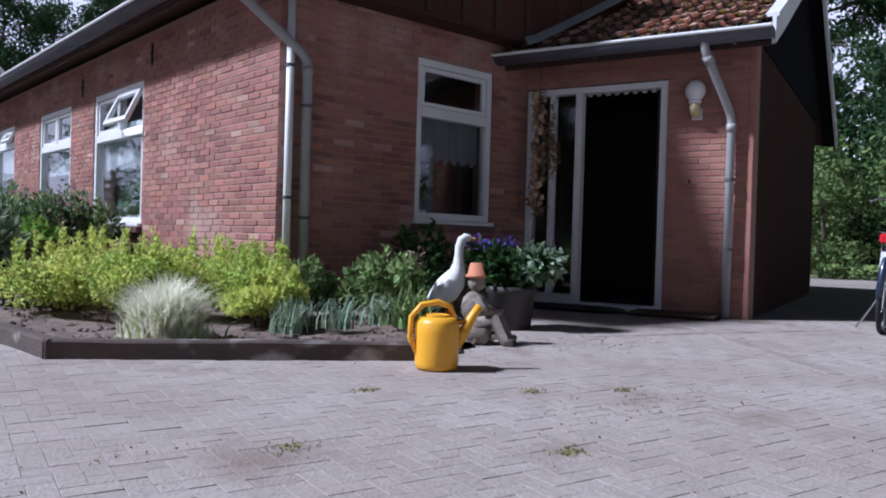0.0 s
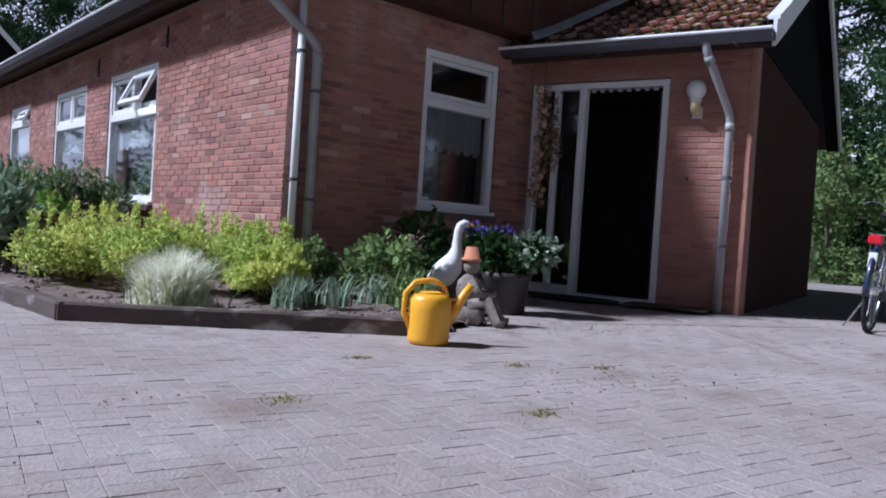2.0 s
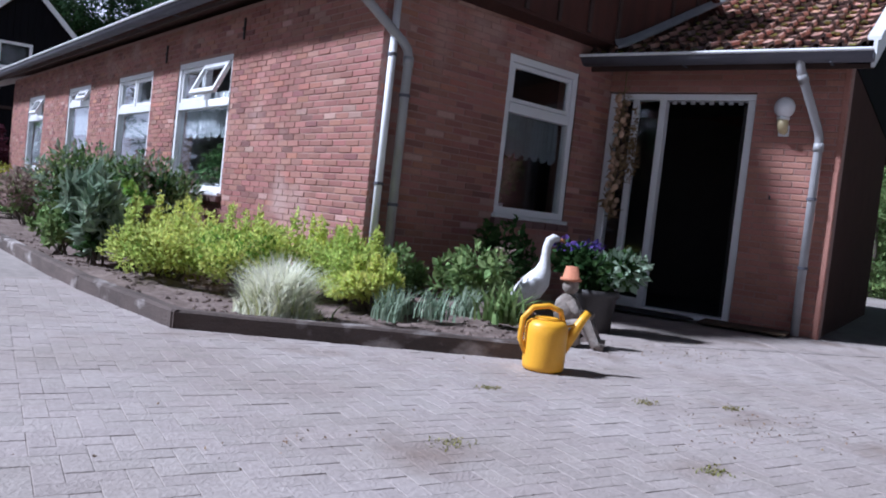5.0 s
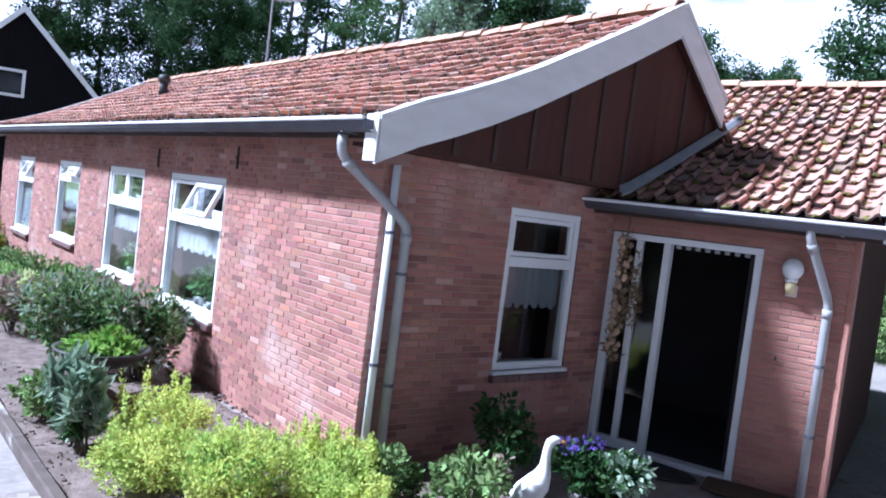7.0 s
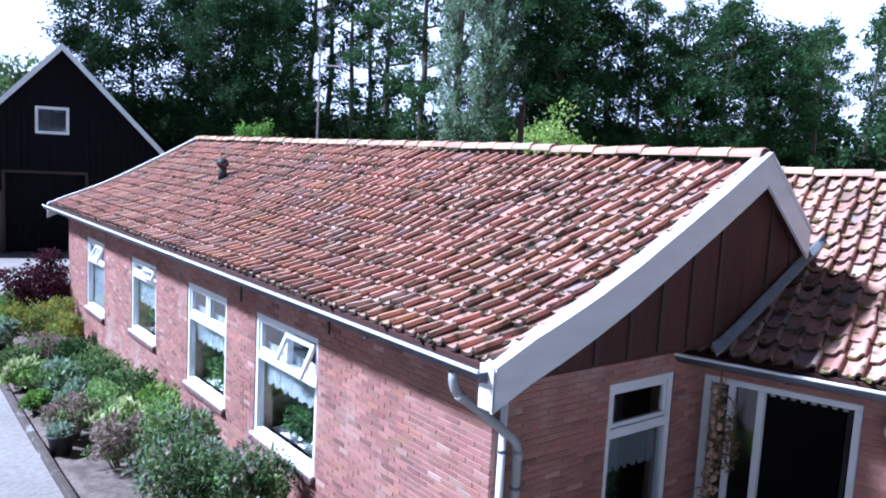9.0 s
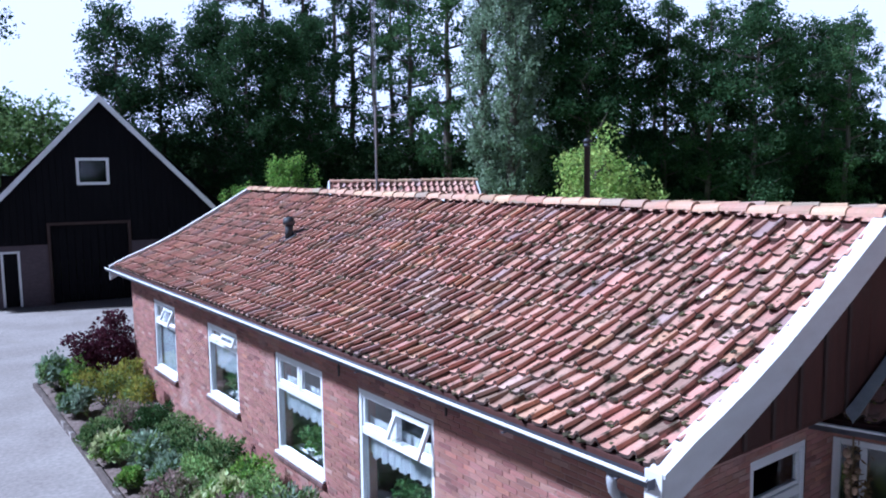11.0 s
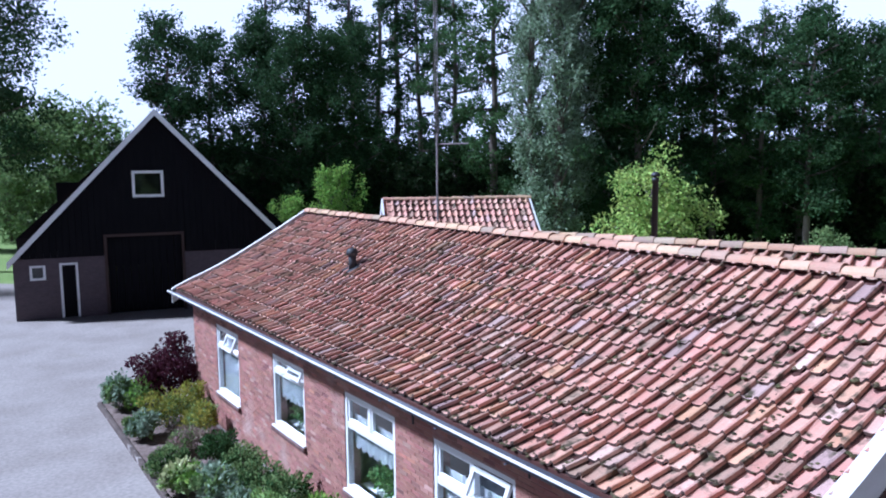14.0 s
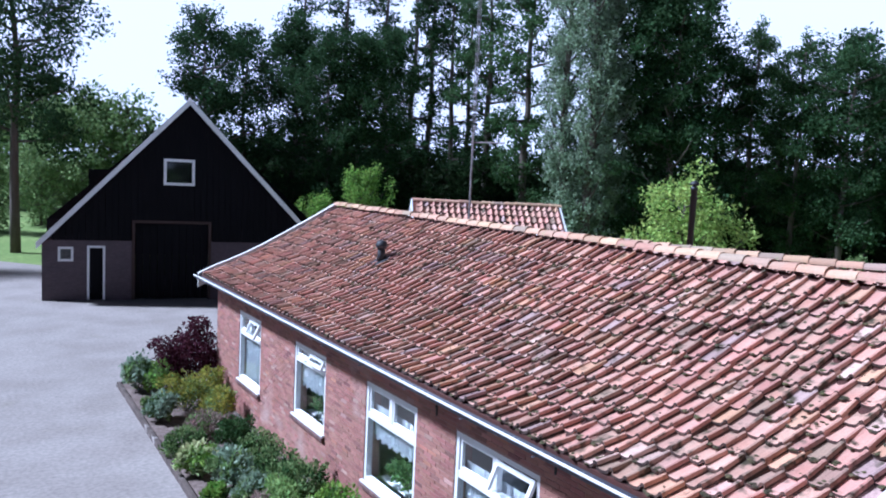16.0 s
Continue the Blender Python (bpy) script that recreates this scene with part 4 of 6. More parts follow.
part("capping", strip([(x, z + 0.045) for x, z in BARGE_W], Y0 - 0.045, Y0 + 0.1, -0.01, 0.02), "barge", gable)
part("capping", strip([(x, z + 0.075) for x, z in EAST[:2]], Y0 - 0.05, Y0 + 0.1, -0.01, 0.02), "barge", gable)
part("return_board", box((-0.39, Y0 - 0.03, 2.38), (-0.362, Y0 + 0.12, 2.7), 0.004), "barge", gable)
far_gable = thing("bargeboard", label="white bargeboard on the far gable verge", category="bargeboard", kind="structure")
part("board", strip(BARGE_W, Y1, Y1 + 0.03, -0.03, 0.26), "barge", far_gable)
part("capping", strip([(x, z + 0.05) for x, z in BARGE_W], Y1 - 0.05, Y1 + 0.05, -0.01, 0.02), "barge", far_gable)

cladding = thing("gable_cladding", label="dark red-brown boarded gable with cover battens", category="cladding", kind="structure")


def under(profile, x):
    for (x0, z0), (x1, z1) in zip(profile, profile[1:]):
        if x0 <= x <= x1:
            return z0 + (z1 - z0) * (x - x0) / (x1 - x0)
    return profile[0][1] if x < profile[0][0] else profile[-1][1]


def upright(x0, x1, y0, y1, zlow, top):
    """A board standing between x0 and x1, its head cut to the roof."""
    bm = bmesh.new()
    za, zb = top(x0), top(x1)
    v = [bm.verts.new(c) for c in ((x0, y0, zlow), (x1, y0, zlow), (x1, y0, zb), (x0, y0, za), (x0, y1, zlow), (x1, y1, zlow), (x1, y1, zb), (x0, y1, za))]
    for f in ((0, 1, 2, 3), (7, 6, 5, 4), (0, 4, 5, 1), (1, 5, 6, 2), (2, 6, 7, 3), (3, 7, 4, 0)):
        bm.faces.new([v[i] for i in f])
    return bm


def main_top(x):
    return (under(PROFILE, x) if x < 2.9 else under(EAST, x)) - 0.12


xs = [-0.28, 0.02, 0.42, 0.83, 1.24, 1.65, 2.06, 2.47, 2.9, 3.3, 3.72, 4.1, 4.5]
for a, b in zip(xs, xs[1:]):
    if min(main_top(a), main_top(b)) > 2.54:
        part("board", upright(a + 0.003, b - 0.003, -0.25, -0.21, 2.53, main_top), "board", cladding)
        if 0 < xs.index(a) and a != 2.9:
            part("batten", upright(a - 0.022, a + 0.022, -0.272, -0.251, 2.53, main_top), "batten", cladding)
part("soffit", box((-0.25, -0.25, 2.5), (3.6, 0.1, 2.528)), "board", cladding)
part("gable_backing", box((0.7, -0.1, 2.62), (4.0, 0.2, 2.88)), "board", cladding)

# ---- annexe roof ----
A_PROFILE = [(-0.34, 2.42), (0.1, 2.63), (3.05, 4.13)]
A_UPPER = [(1.35, 3.265), (3.05, 4.13)]      # the part that rises behind the farmhouse ridge
A_BACK = [(3.05, 4.13), (6.3, 2.35)]
A_END = 6.75
aroof = thing("roof_annexe", ANNEXE, "mossy orange clay pantile roof over the annexe", "roof", kind="structure")
part("roof_deck", strip(A_PROFILE, -2.3, 2.1, 0.015, 0.09), "board", aroof)
part("roof_deck", strip(A_UPPER, 2.101, A_END - 0.05, 0.015, 0.09), "board", aroof)
part("roof_deck", strip(A_BACK, -2.3, A_END - 0.05, 0.015, 0.1), "board", aroof)
A_BACK_UP = [(6.1 - x, z) for x, z in A_BACK[::-1]]
roof_jobs.append((aroof, A_BACK_UP, -2.25, A_END - 0.05, (99, 99), pose(6.1, A_END - 2.3, 0, 0, 0, 180), 0.3))
roof_jobs.append((aroof, A_UPPER, -2.28 + 23 * 0.178, A_END - 0.05, (99, 99), Matrix.Identity(4), 0.8))
roof_jobs.append((aroof, A_PROFILE, -2.28, 1.95, (-2.4, 0.9), Matrix.Identity(4), 1.05))
ridge(aroof, (3.05, -2.3, 4.15), (3.05, A_END, 4.15))
abarge = thing("bargeboard", ANNEXE, "white bargeboard on the annexe verge", "bargeboard", kind="structure")
part("board", strip([(x, z + 0.05) for x, z in A_PROFILE], -2.34, -2.31, -0.02, 0.2), "white", abarge)
part("board", strip([(x, z + 0.05) for x, z in A_BACK], -2.34, -2.31, -0.02, 0.2), "white", abarge)
part("capping", strip([(x, z + 0.09) for x, z in A_PROFILE], -2.36, -2.26, -0.01, 0.02), "white", abarge)
part("board", strip([(x, z + 0.05) for x, z in A_UPPER], A_END, A_END + 0.03, -0.03, 0.2), "white", abarge, "white board of the far verge")
part("board", strip([(x, z + 0.05) for x, z in A_BACK], A_END, A_END + 0.03, -0.03, 0.2), "white", abarge)
part("capping", strip([(x, z + 0.09) for x, z in A_UPPER], A_END - 0.06, A_END + 0.04, -0.01, 0.02), "white", abarge)
aclad = thing("gable_cladding", ANNEXE, "dark boarded annexe gable", "cladding", kind="structure")
axs = [0.0 + 0.425 * i for i in range(13)]


def annexe_top(x):
    return (under(A_PROFILE, x) if x < 3.05 else under(A_BACK, x)) - 0.11


for a, b in zip(axs, axs[1:]):
    if min(annexe_top(a), annexe_top(b)) > 2.44:
        part("board", upright(a + 0.003, b - 0.003, -2.15, -1.95, 2.42, annexe_top), "black_wood", aclad)
part("soffit", strip([(x, z - 0.1) for x, z in A_PROFILE + A_BACK[1:]], -2.3, -2.14, 0.0, 0.02), "black_wood", aclad)
flash = thing("lead_flashing", label="grey lead flashing dressed along the roof junction", category="flashing", kind="structure")
bm = bmesh.new()
rows = []
for k in range(15):
    f = k / 14
    lx = -0.38 + 2.0 * f
    z = under(A_PROFILE, lx) + 0.05
    p = ANNEXE @ Vector((lx, 0, 0))
    y = -0.28
    w = 0.085 - 0.02 * f
    wob = 0.012 * noise.noise((k * 0.8, 3, 1))
    rows.append([bm.verts.new(c) for c in ((p.x, y, z + 0.07), (p.x, y - 0.01, z + 0.03 + wob), (p.x - 0.05, y - w, z - 0.01 + wob), (p.x - 0.05, y - w, z - 0.03))])
for a, b in zip(rows, rows[1:]):
    for k in range(3):
        bm.faces.new((a[k], b[k], b[k + 1], a[k + 1]))
fl = part("lead_sheet", bm, "lead", flash, smooth=True)
solid = fl.modifiers.new("sheet", "SOLIDIFY")
solid.thickness = 0.006


# ---- gutters and pipes ----
def gutter(name, m, length, label):
    """A half-round gutter along local y, with brackets."""
    ob = thing(name, m, label, "gutter", kind="structure")
    bm = bmesh.new()
    rows, k = [], 9
    for y in (0, length):
        rows.append([bm.verts.new((0.082 * math.cos(math.pi * (1 + j / (k - 1))), y, 0.082 * math.sin(math.pi * (1 + j / (k - 1))))) for j in range(k)])
        rows.append([bm.verts.new((0.076 * math.cos(math.pi * (1 + j / (k - 1))), y, 0.075 * math.sin(math.pi * (1 + j / (k - 1))))) for j in range(k)])
    for j in range(k - 1):
        for a, b in ((0, 2), (3, 1)):
            bm.faces.new((rows[a][j], rows[a][j + 1], rows[b][j + 1], rows[b][j]))
        bm.faces.new((rows[0][j], rows[1][j], rows[1][j + 1], rows[0][j + 1]))
        bm.faces.new((rows[2][j + 1], rows[3][j + 1], rows[3][j], rows[2][j]))
    part("trough", bm, "zinc", ob, smooth=True)
    part("bead", tube([(-0.086, 0, 0.006), (-0.086, length, 0.006)], 0.015, 10), "pipe_white", ob, "bright rolled gutter rim")
    for i in range(max(2, int(length / 1.2))):
        y = 0.3 + i * 1.2
        if y < length:
            part("bracket", box((-0.06, y - 0.012, -0.09), (0.082, y + 0.012, -0.083), 0.002), "zinc", ob)
    part("end_cap", box((-0.078, -0.004, -0.07), (0.078, 0.002, 0.0), 0.002), "zinc", ob)
    part("fascia", box((0.09, 0, -0.11), (0.112, length, 0.03), 0.003), "batten", ob)
    return ob


gutter("gutter_west", pose(-0.39, Y0 + 0.03, 2.655), Y1 - Y0 - 0.05, "grey half-round gutter along the eaves")
gutter("gutter_annexe", ANNEXE @ pose(-0.4, -2.33, 2.38), 2.6, "grey half-round gutter over the door side")


def downpipe(points, mat, label, radius=0.038, clips=()):
    ob = thing("downpipe", None, label, "downpipe", "downpipes")
    pts = [Vector(p) for p in points]
    smooth = []
    for i, p in enumerate(pts):
        if 0 < i < len(pts) - 1:
            a, b = (pts[i - 1] - p).normalized(), (pts[i + 1] - p).normalized()
            smooth += [p + a * 0.07, p + (a + b) * 0.018, p + b * 0.07]
        else:
            smooth.append(p)
    part("pipe", tube(smooth, radius, 14), mat, ob, smooth=True)
    for i in range(1, len(pts) - 1):
        d = (pts[i + 1] - pts[i]).normalized()
        part("collar", tube([pts[i] + d * 0.06, pts[i] + d * 0.13], radius + 0.006, 14), mat, ob, smooth=True)
    for z in clips:
        part("clip", tube([(pts[-1].x, pts[-1].y, z - 0.012), (pts[-1].x, pts[-1].y, z + 0.012)], radius + 0.008, 14), "zinc", ob)
    return ob


downpipe([(-0.37, 0.05, 2.56), (-0.37, 0.05, 2.42), (0.18, -0.11, 1.96), (0.18, -0.11, 0.02)], "pipe", "grey plastic downpipe bending round the house corner", 0.037, (0.75, 1.6))
downpipe([(0.06, -0.06, 2.4), (0.06, -0.06, 0.02)], "pipe_white", "bright white straight downpipe at the house corner", 0.03, (0.9, 1.9))
pa = [ANNEXE @ Vector(p) for p in ((-0.41, -1.79, 2.34), (-0.41, -1.8, 2.26), (-0.07, -1.97, 1.74), (-0.07, -1.97, 0.01))]
downpipe(pa, "pipe", "grey downpipe beside the entrance", 0.036, (0.6, 1.2))


# ---- entrance ----
door = thing("door_1", ANNEXE @ pose(0, 0, 0, 0, 0, -90), "white door frame with a side light and a dark open doorway", "door", kind="structure")
bm = bmesh.new()
for lo, hi in (((0.005, 0.02, 0), (0.075, 0.13, 2.12)), ((0.51, 0.02, 0), (0.575, 0.13, 2.06)), ((1.33, 0.02, 0), (1.4, 0.13, 2.06)),
               ((0.075, 0.022, 2.06), (1.4, 0.128, 2.12))):
    box(lo, hi, 0.005, bm)
part("door_frame", bm, "white", door)
part("side_light_stile", box((0.24, 0.03, 0.06), (0.3, 0.1, 2.06), 0.004), "white", door)
part("pane", box((0.076, 0.06, 0.12), (0.239, 0.066, 2.059)), "glass", door).visible_shadow = False
part("pane", box((0.301, 0.06, 0.12), (0.509, 0.066, 2.059)), "glass", door).visible_shadow = False
part("bottom_rail", box((0.075, 0.03, 0.01), (0.51, 0.1, 0.12), 0.004), "white", door)
part("threshold", box((0.575, 0.0, 0.0), (1.33, 0.16, 0.05), 0.008), "white", door, "worn white threshold")
part("strike_plate", box((1.322, 0.05, 1.0), (1.33, 0.09, 1.16)), "chrome", door)
fringe = bmesh.new()
for i in range(8):
    box((0.62 + i * 0.088, 0.05, 2.025), (0.665 + i * 0.088, 0.065, 2.058), 0.003, fringe)
part("curtain_rail", fringe, "pipe", door, "row of pale curtain clips")
leafm = pose(1.31, 0.14, 0.04, 0, 0, 84)
dl = part("door_leaf", box((0, 0, 0), (0.7, 0.04, 2.0), 0.004), "inside_dark", door, "door leaf swung inward, coloured as if unlit")
dl.matrix_basis = leafm

mat_a = part("rubber_mat", lathe([(0.44, 0), (0.45, 0.008), (0.43, 0.014)], 28, squash=0.5), "rubber_mat", label="dark half-round rubber mat before the door", smooth=False)
mat_a.matrix_world = ANNEXE @ pose(-0.3, -0.72, 0.022, 0, 0, 90)
tagged(mat_a, category="mat")
mat_b = part("door_mat", box((-0.2, -0.36, 0), (0.2, 0.36, 0.018), 0.005), "mat", label="brown coir door mat against the brick pier")
mat_b.matrix_world = ANNEXE @ pose(-0.24, -1.58, 0.022, 0, 0, 4)
tagged(mat_b, category="mat")

lamp = thing("wall_lamp", ANNEXE @ pose(-0.1, -1.665, 1.96), "white opal globe wall lamp on a yellowed holder", "lamp")
part("globe", ball((0, 0, 0.02), (0.088, 0.088, 0.095), sub=3), "opal", lamp, smooth=True)
part("collar", lathe([(0.048, -0.09), (0.055, -0.075), (0.05, -0.06)], 18), "pot_white", lamp, smooth=True)
part("holder", tube([(0, 0, -0.08), (0, 0, -0.13), (0.03, 0, -0.17), (0.095, 0, -0.17)], [0.044, 0.046, 0.04, 0.034], 14), "brass", lamp, "yellowed lamp holder", True)
part("wall_plate", box((0.085, -0.045, -0.22), (0.098, 0.045, -0.12), 0.004), "pot_white", lamp)
part("wall_hook", tube([(0, 0, 0), (-0.03, 0, 0), (-0.035, 0, 0.03)], 0.008, 6), "stack").matrix_world = ANNEXE @ pose(0.0, -1.62, 1.18)
tagged(scene.objects["wall_hook"], "small dark iron hook in the brickwork", "hook")

# a braid of dried bulbs hanging beside the door
r = np.random.default_rng(8)
braid = thing("garlic_braid", ANNEXE @ pose(-0.13, -0.2, 0), "long braid of dried onions and garlic hanging by the door", "braid")
part("cord", tube([(0, 0, 2.36), (0, 0, 2.1), (0.01, 0, 1.2), (0, 0.01, 0.85)], 0.008, 6), "dry", braid)
for i in range(46):
    z = 2.05 - 1.15 * i / 46
    a = r.uniform(0, 6.3)
    s = r.uniform(0.022, 0.04)
    part("bulb", ball((math.cos(a) * 0.045, math.sin(a) * 0.05, z), (s, s, s * 1.1), sub=1), "garlic", braid, smooth=True)
at = [(r.normal(0, 0.045), r.normal(0, 0.05), r.uniform(0.85, 2.15)) for _ in range(160)]
part("dry_foliage", leaves(at, r.uniform(0.06, 0.13, 160), r, 0.22), "dry", braid)
wreath = thing("dried_bunch", ANNEXE @ pose(-0.12, -0.33, 1.45), "dark bunch of dried flowers hung beside the braid", "bunch")
at, d = cloud(r, 260, [((0, 0, 0), (0.08, 0.1, 0.22)), ((0, 0, 0.25), (0.03, 0.04, 0.25))], 0.2)
part("dry_foliage", leaves(at, r.uniform(0.03, 0.07, 260), r, 0.4, tilt=d), "dry", wreath)


# ---- plants ----
# inner_foliage mostly takes a darker green, shading the leaf gaps by colour
def plant(name, x, y, label, category, layers, seed, z=0.08, stems=5, group="plants in the garden bed"):
    """layers: part name, material, count, leaf size, blobs, slimness, upward lean."""
    r = np.random.default_rng(seed)
    ob = thing(name, pose(x, y, z, 0, 0, seed * 47 % 360), label, category, group)
    first = layers[0][4]
    for layer in layers:
        pname, mat, n, size, blobs, slim, up = layer
        at, d = cloud(r, n, blobs, 0.35)
        at[:, 2] = np.maximum(at[:, 2], 0.01)
        part(pname, leaves(at, r.uniform(size * 0.6, size * 1.3, n), r, slim, tilt=d * 0.8, up=up), mat, ob)
    bm = bmesh.new()
    for k in range(stems):
        c, rad = first[k % len(first)]
        tip = Vector(c) + Vector(r.normal(size=3) * 0.3 * np.array(rad))
        tube([(r.normal(0, 0.04), r.normal(0, 0.04), -0.08), Vector((tip.x * 0.5, tip.y * 0.5, tip.z * 0.5)), tip], [0.012, 0.009, 0.004], 5, bm)
    part("branching", bm, "bark", ob)
    return ob


def mound(w, h, k=5, seed=0, low=0.25):
    """A bushy outline: overlapping blobs of width w and height h."""
    r = np.random.default_rng(seed + 100)
    out = [((0, 0, h * 0.5), (w * 0.3, w * 0.3, h * 0.46))]
    for i in range(k):
        a = 2 * math.pi * i / k + r.uniform(-0.4, 0.4)
        q = r.uniform(0.22, 0.36) * w
        hh = h * r.uniform(low, 0.72)
        out.append(((math.cos(a) * q, math.sin(a) * q, hh), (w * r.uniform(0.11, 0.2), w * r.uniform(0.11, 0.2), h * r.uniform(0.14, 0.28))))
    return out


for i, (x, y, w, h) in enumerate([(-1.44, 0.2, 0.86, 0.46), (-1.02, -0.22, 0.86, 0.56), (-0.52, -0.62, 0.8, 0.5), (-1.15, 0.85, 0.85, 0.58), (-0.42, -0.3, 0.7, 0.52), (-0.6, -0.98, 0.55, 0.34)]):
    shoots = [((r0 * math.cos(q), r0 * math.sin(q), h * (0.72 + 0.03 * (k % 6))), (0.03, 0.03, h * 0.16)) for k, (q, r0) in enumerate((0.9 * k + i, w * (0.08 + 0.055 * (k % 7))) for k in range(20))]
    plant("spirea_bush", x, y, "bright lime-yellow spirea bush in the bed", "shrub",
          [("foliage", "lime", 5200, 0.036, mound(w, h * 0.86, 20, i) + shoots, 0.5, 0.5), ("inner_foliage", ("gold", "fresh", "lime")[i % 3], 1300, 0.036, mound(w * 0.92, h * 0.75, 14, i + 9), 0.5, 0.2)], 60 + i, stems=14)
r = np.random.default_rng(4)
tuft = thing("grass_tuft", pose(-1.33, -1.24, 0.04), "white variegated ornamental grass tuft", "grass", "plants in the garden bed")
n = 2800
sp = np.c_[r.normal(0, 0.085, n), r.normal(0, 0.085, n), np.zeros(n)]
part("foliage", blades(sp.tolist(), r.uniform(0.24, 0.44, n) * np.exp(-2.5 * (sp[:, 0] ** 2 + sp[:, 1] ** 2) / 0.1), r, 0.0055, 0.8), "silver", tuft)
n = 150
sp = np.c_[r.normal(0, 0.1, n), r.normal(0, 0.1, n), np.zeros(n)]
part("dry_foliage", blades(sp.tolist(), r.uniform(0.12, 0.3, n), r, 0.008, 0.9), "pale_leaf", tuft)
plant("dark_shrub", -0.08, -0.6, "dark green leafy shrub beside the downpipe", "shrub", [("foliage", "mid", 1300, 0.05, mound(0.5, 0.42, 9, 3), 0.6, 0.2)], 71)
plant("hydrangea", 0.24, -1.06, "green hydrangea shrub with a few pale flowers", "shrub",
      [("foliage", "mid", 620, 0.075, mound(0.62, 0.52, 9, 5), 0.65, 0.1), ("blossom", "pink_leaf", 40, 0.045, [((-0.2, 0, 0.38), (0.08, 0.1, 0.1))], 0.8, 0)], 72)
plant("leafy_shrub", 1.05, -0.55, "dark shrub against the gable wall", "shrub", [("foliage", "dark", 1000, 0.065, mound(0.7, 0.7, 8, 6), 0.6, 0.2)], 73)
lily = thing("lily_tuft", pose(0.05, -1.6, 0.08), "fresh green strap-leaved lily tuft", "plant", "plants in the garden bed")
n = 110
sp = np.c_[r.normal(0, 0.06, n), r.normal(0, 0.06, n), np.zeros(n)]
part("foliage", blades(sp.tolist(), r.uniform(0.16, 0.3, n), r, 0.014, 0.9), "mid", lily)
for i, (x, y) in enumerate([(-0.5, -1.2), (-0.36, -1.42), (-0.72, -1.45), (0.0, -1.3)]):
    lav = thing("lavender", pose(x, y, 0.07), "small grey-green lavender clump", "plant", "plants in the garden bed")
    n = 90
    sp = np.c_[r.normal(0, 0.045, n), r.normal(0, 0.045, n), np.zeros(n)]
    part("foliage", blades(sp.tolist(), r.uniform(0.1, 0.24, n), r, 0.007, 0.6), "grey_leaf", lav)

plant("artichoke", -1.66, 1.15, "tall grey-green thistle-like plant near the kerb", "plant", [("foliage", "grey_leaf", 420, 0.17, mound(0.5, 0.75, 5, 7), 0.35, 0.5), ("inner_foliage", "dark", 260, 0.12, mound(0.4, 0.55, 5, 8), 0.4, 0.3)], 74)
plant("leafy_perennial", -1.7, 1.9, "low grey-green perennial at the bed edge", "plant", [("foliage", "mid", 420, 0.09, mound(0.6, 0.4, 5, 9), 0.5, 0.3)], 75)
for i, (x, y, w, h) in enumerate([(-0.55, 3.05, 1.0, 1.0), (-1.05, 3.7, 1.25, 1.05), (-0.7, 4.75, 1.1, 0.95)]):
    plant("rhododendron", x, y, "rhododendron with grey-green leaves and faded pinkish heads", "shrub",
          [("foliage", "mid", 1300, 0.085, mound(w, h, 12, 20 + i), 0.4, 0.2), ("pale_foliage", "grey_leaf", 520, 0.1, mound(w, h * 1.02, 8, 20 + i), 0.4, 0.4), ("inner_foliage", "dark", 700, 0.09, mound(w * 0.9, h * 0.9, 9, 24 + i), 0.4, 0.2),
           ("blossom", "pink_leaf", 260, 0.07, mound(w, h * 1.05, 8, 20 + i), 0.7, 0.1)], 80 + i, stems=12)
bowl = thing("flower_bowl", pose(-1.12, 2.45, 0.07), "dark round planting bowl on a stand with green leaves", "planter")
part("bowl", lathe([(0.1, 0.25), (0.26, 0.3), (0.4, 0.41), (0.42, 0.44), (0.38, 0.44), (0.2, 0.38)], 28), "pot_dark", bowl, smooth=True)
part("stand", lathe([(0.16, 0), (0.14, 0.03), (0.06, 0.08), (0.06, 0.2), (0.1, 0.26)], 18), "pot_dark", bowl, smooth=True)
at, d = cloud(r, 500, [((0, 0, 0.45), (0.36, 0.36, 0.1)), ((0.06, -0.08, 0.52), (0.18, 0.2, 0.12))], 0.2)
part("foliage", leaves(at, r.uniform(0.06, 0.11, 500), r, 0.6, tilt=d), "fresh", bowl)

KINDS = [("fresh_shrub", "low fresh green shrub in the long bed", "fresh", "mid", 0.55), ("pale_hosta", "cream variegated hosta clump", "pale_leaf", "fresh", 0.5),
         ("grey_shrub", "grey-green leafy perennial clump", "grey_leaf", "mid", 0.45), ("golden_conifer", "rounded golden conifer bush", "gold", "mid", 0.5),
         ("brown_green_shrub", "olive and rust-brown leafy shrub", "pink_leaf", "mid", 0.5), ("green_shrub", "rounded mid green shrub", "fresh", "mid", 0.55),
         ("dark_green_shrub", "full deep green leafy shrub", "mid", "dark", 0.4), ("light_shrub", "light green leafy shrub", "light_leaf", "mid", 0.5), ("olive_shrub", "low dark olive shrub", "dark", "dark", 0.4)]
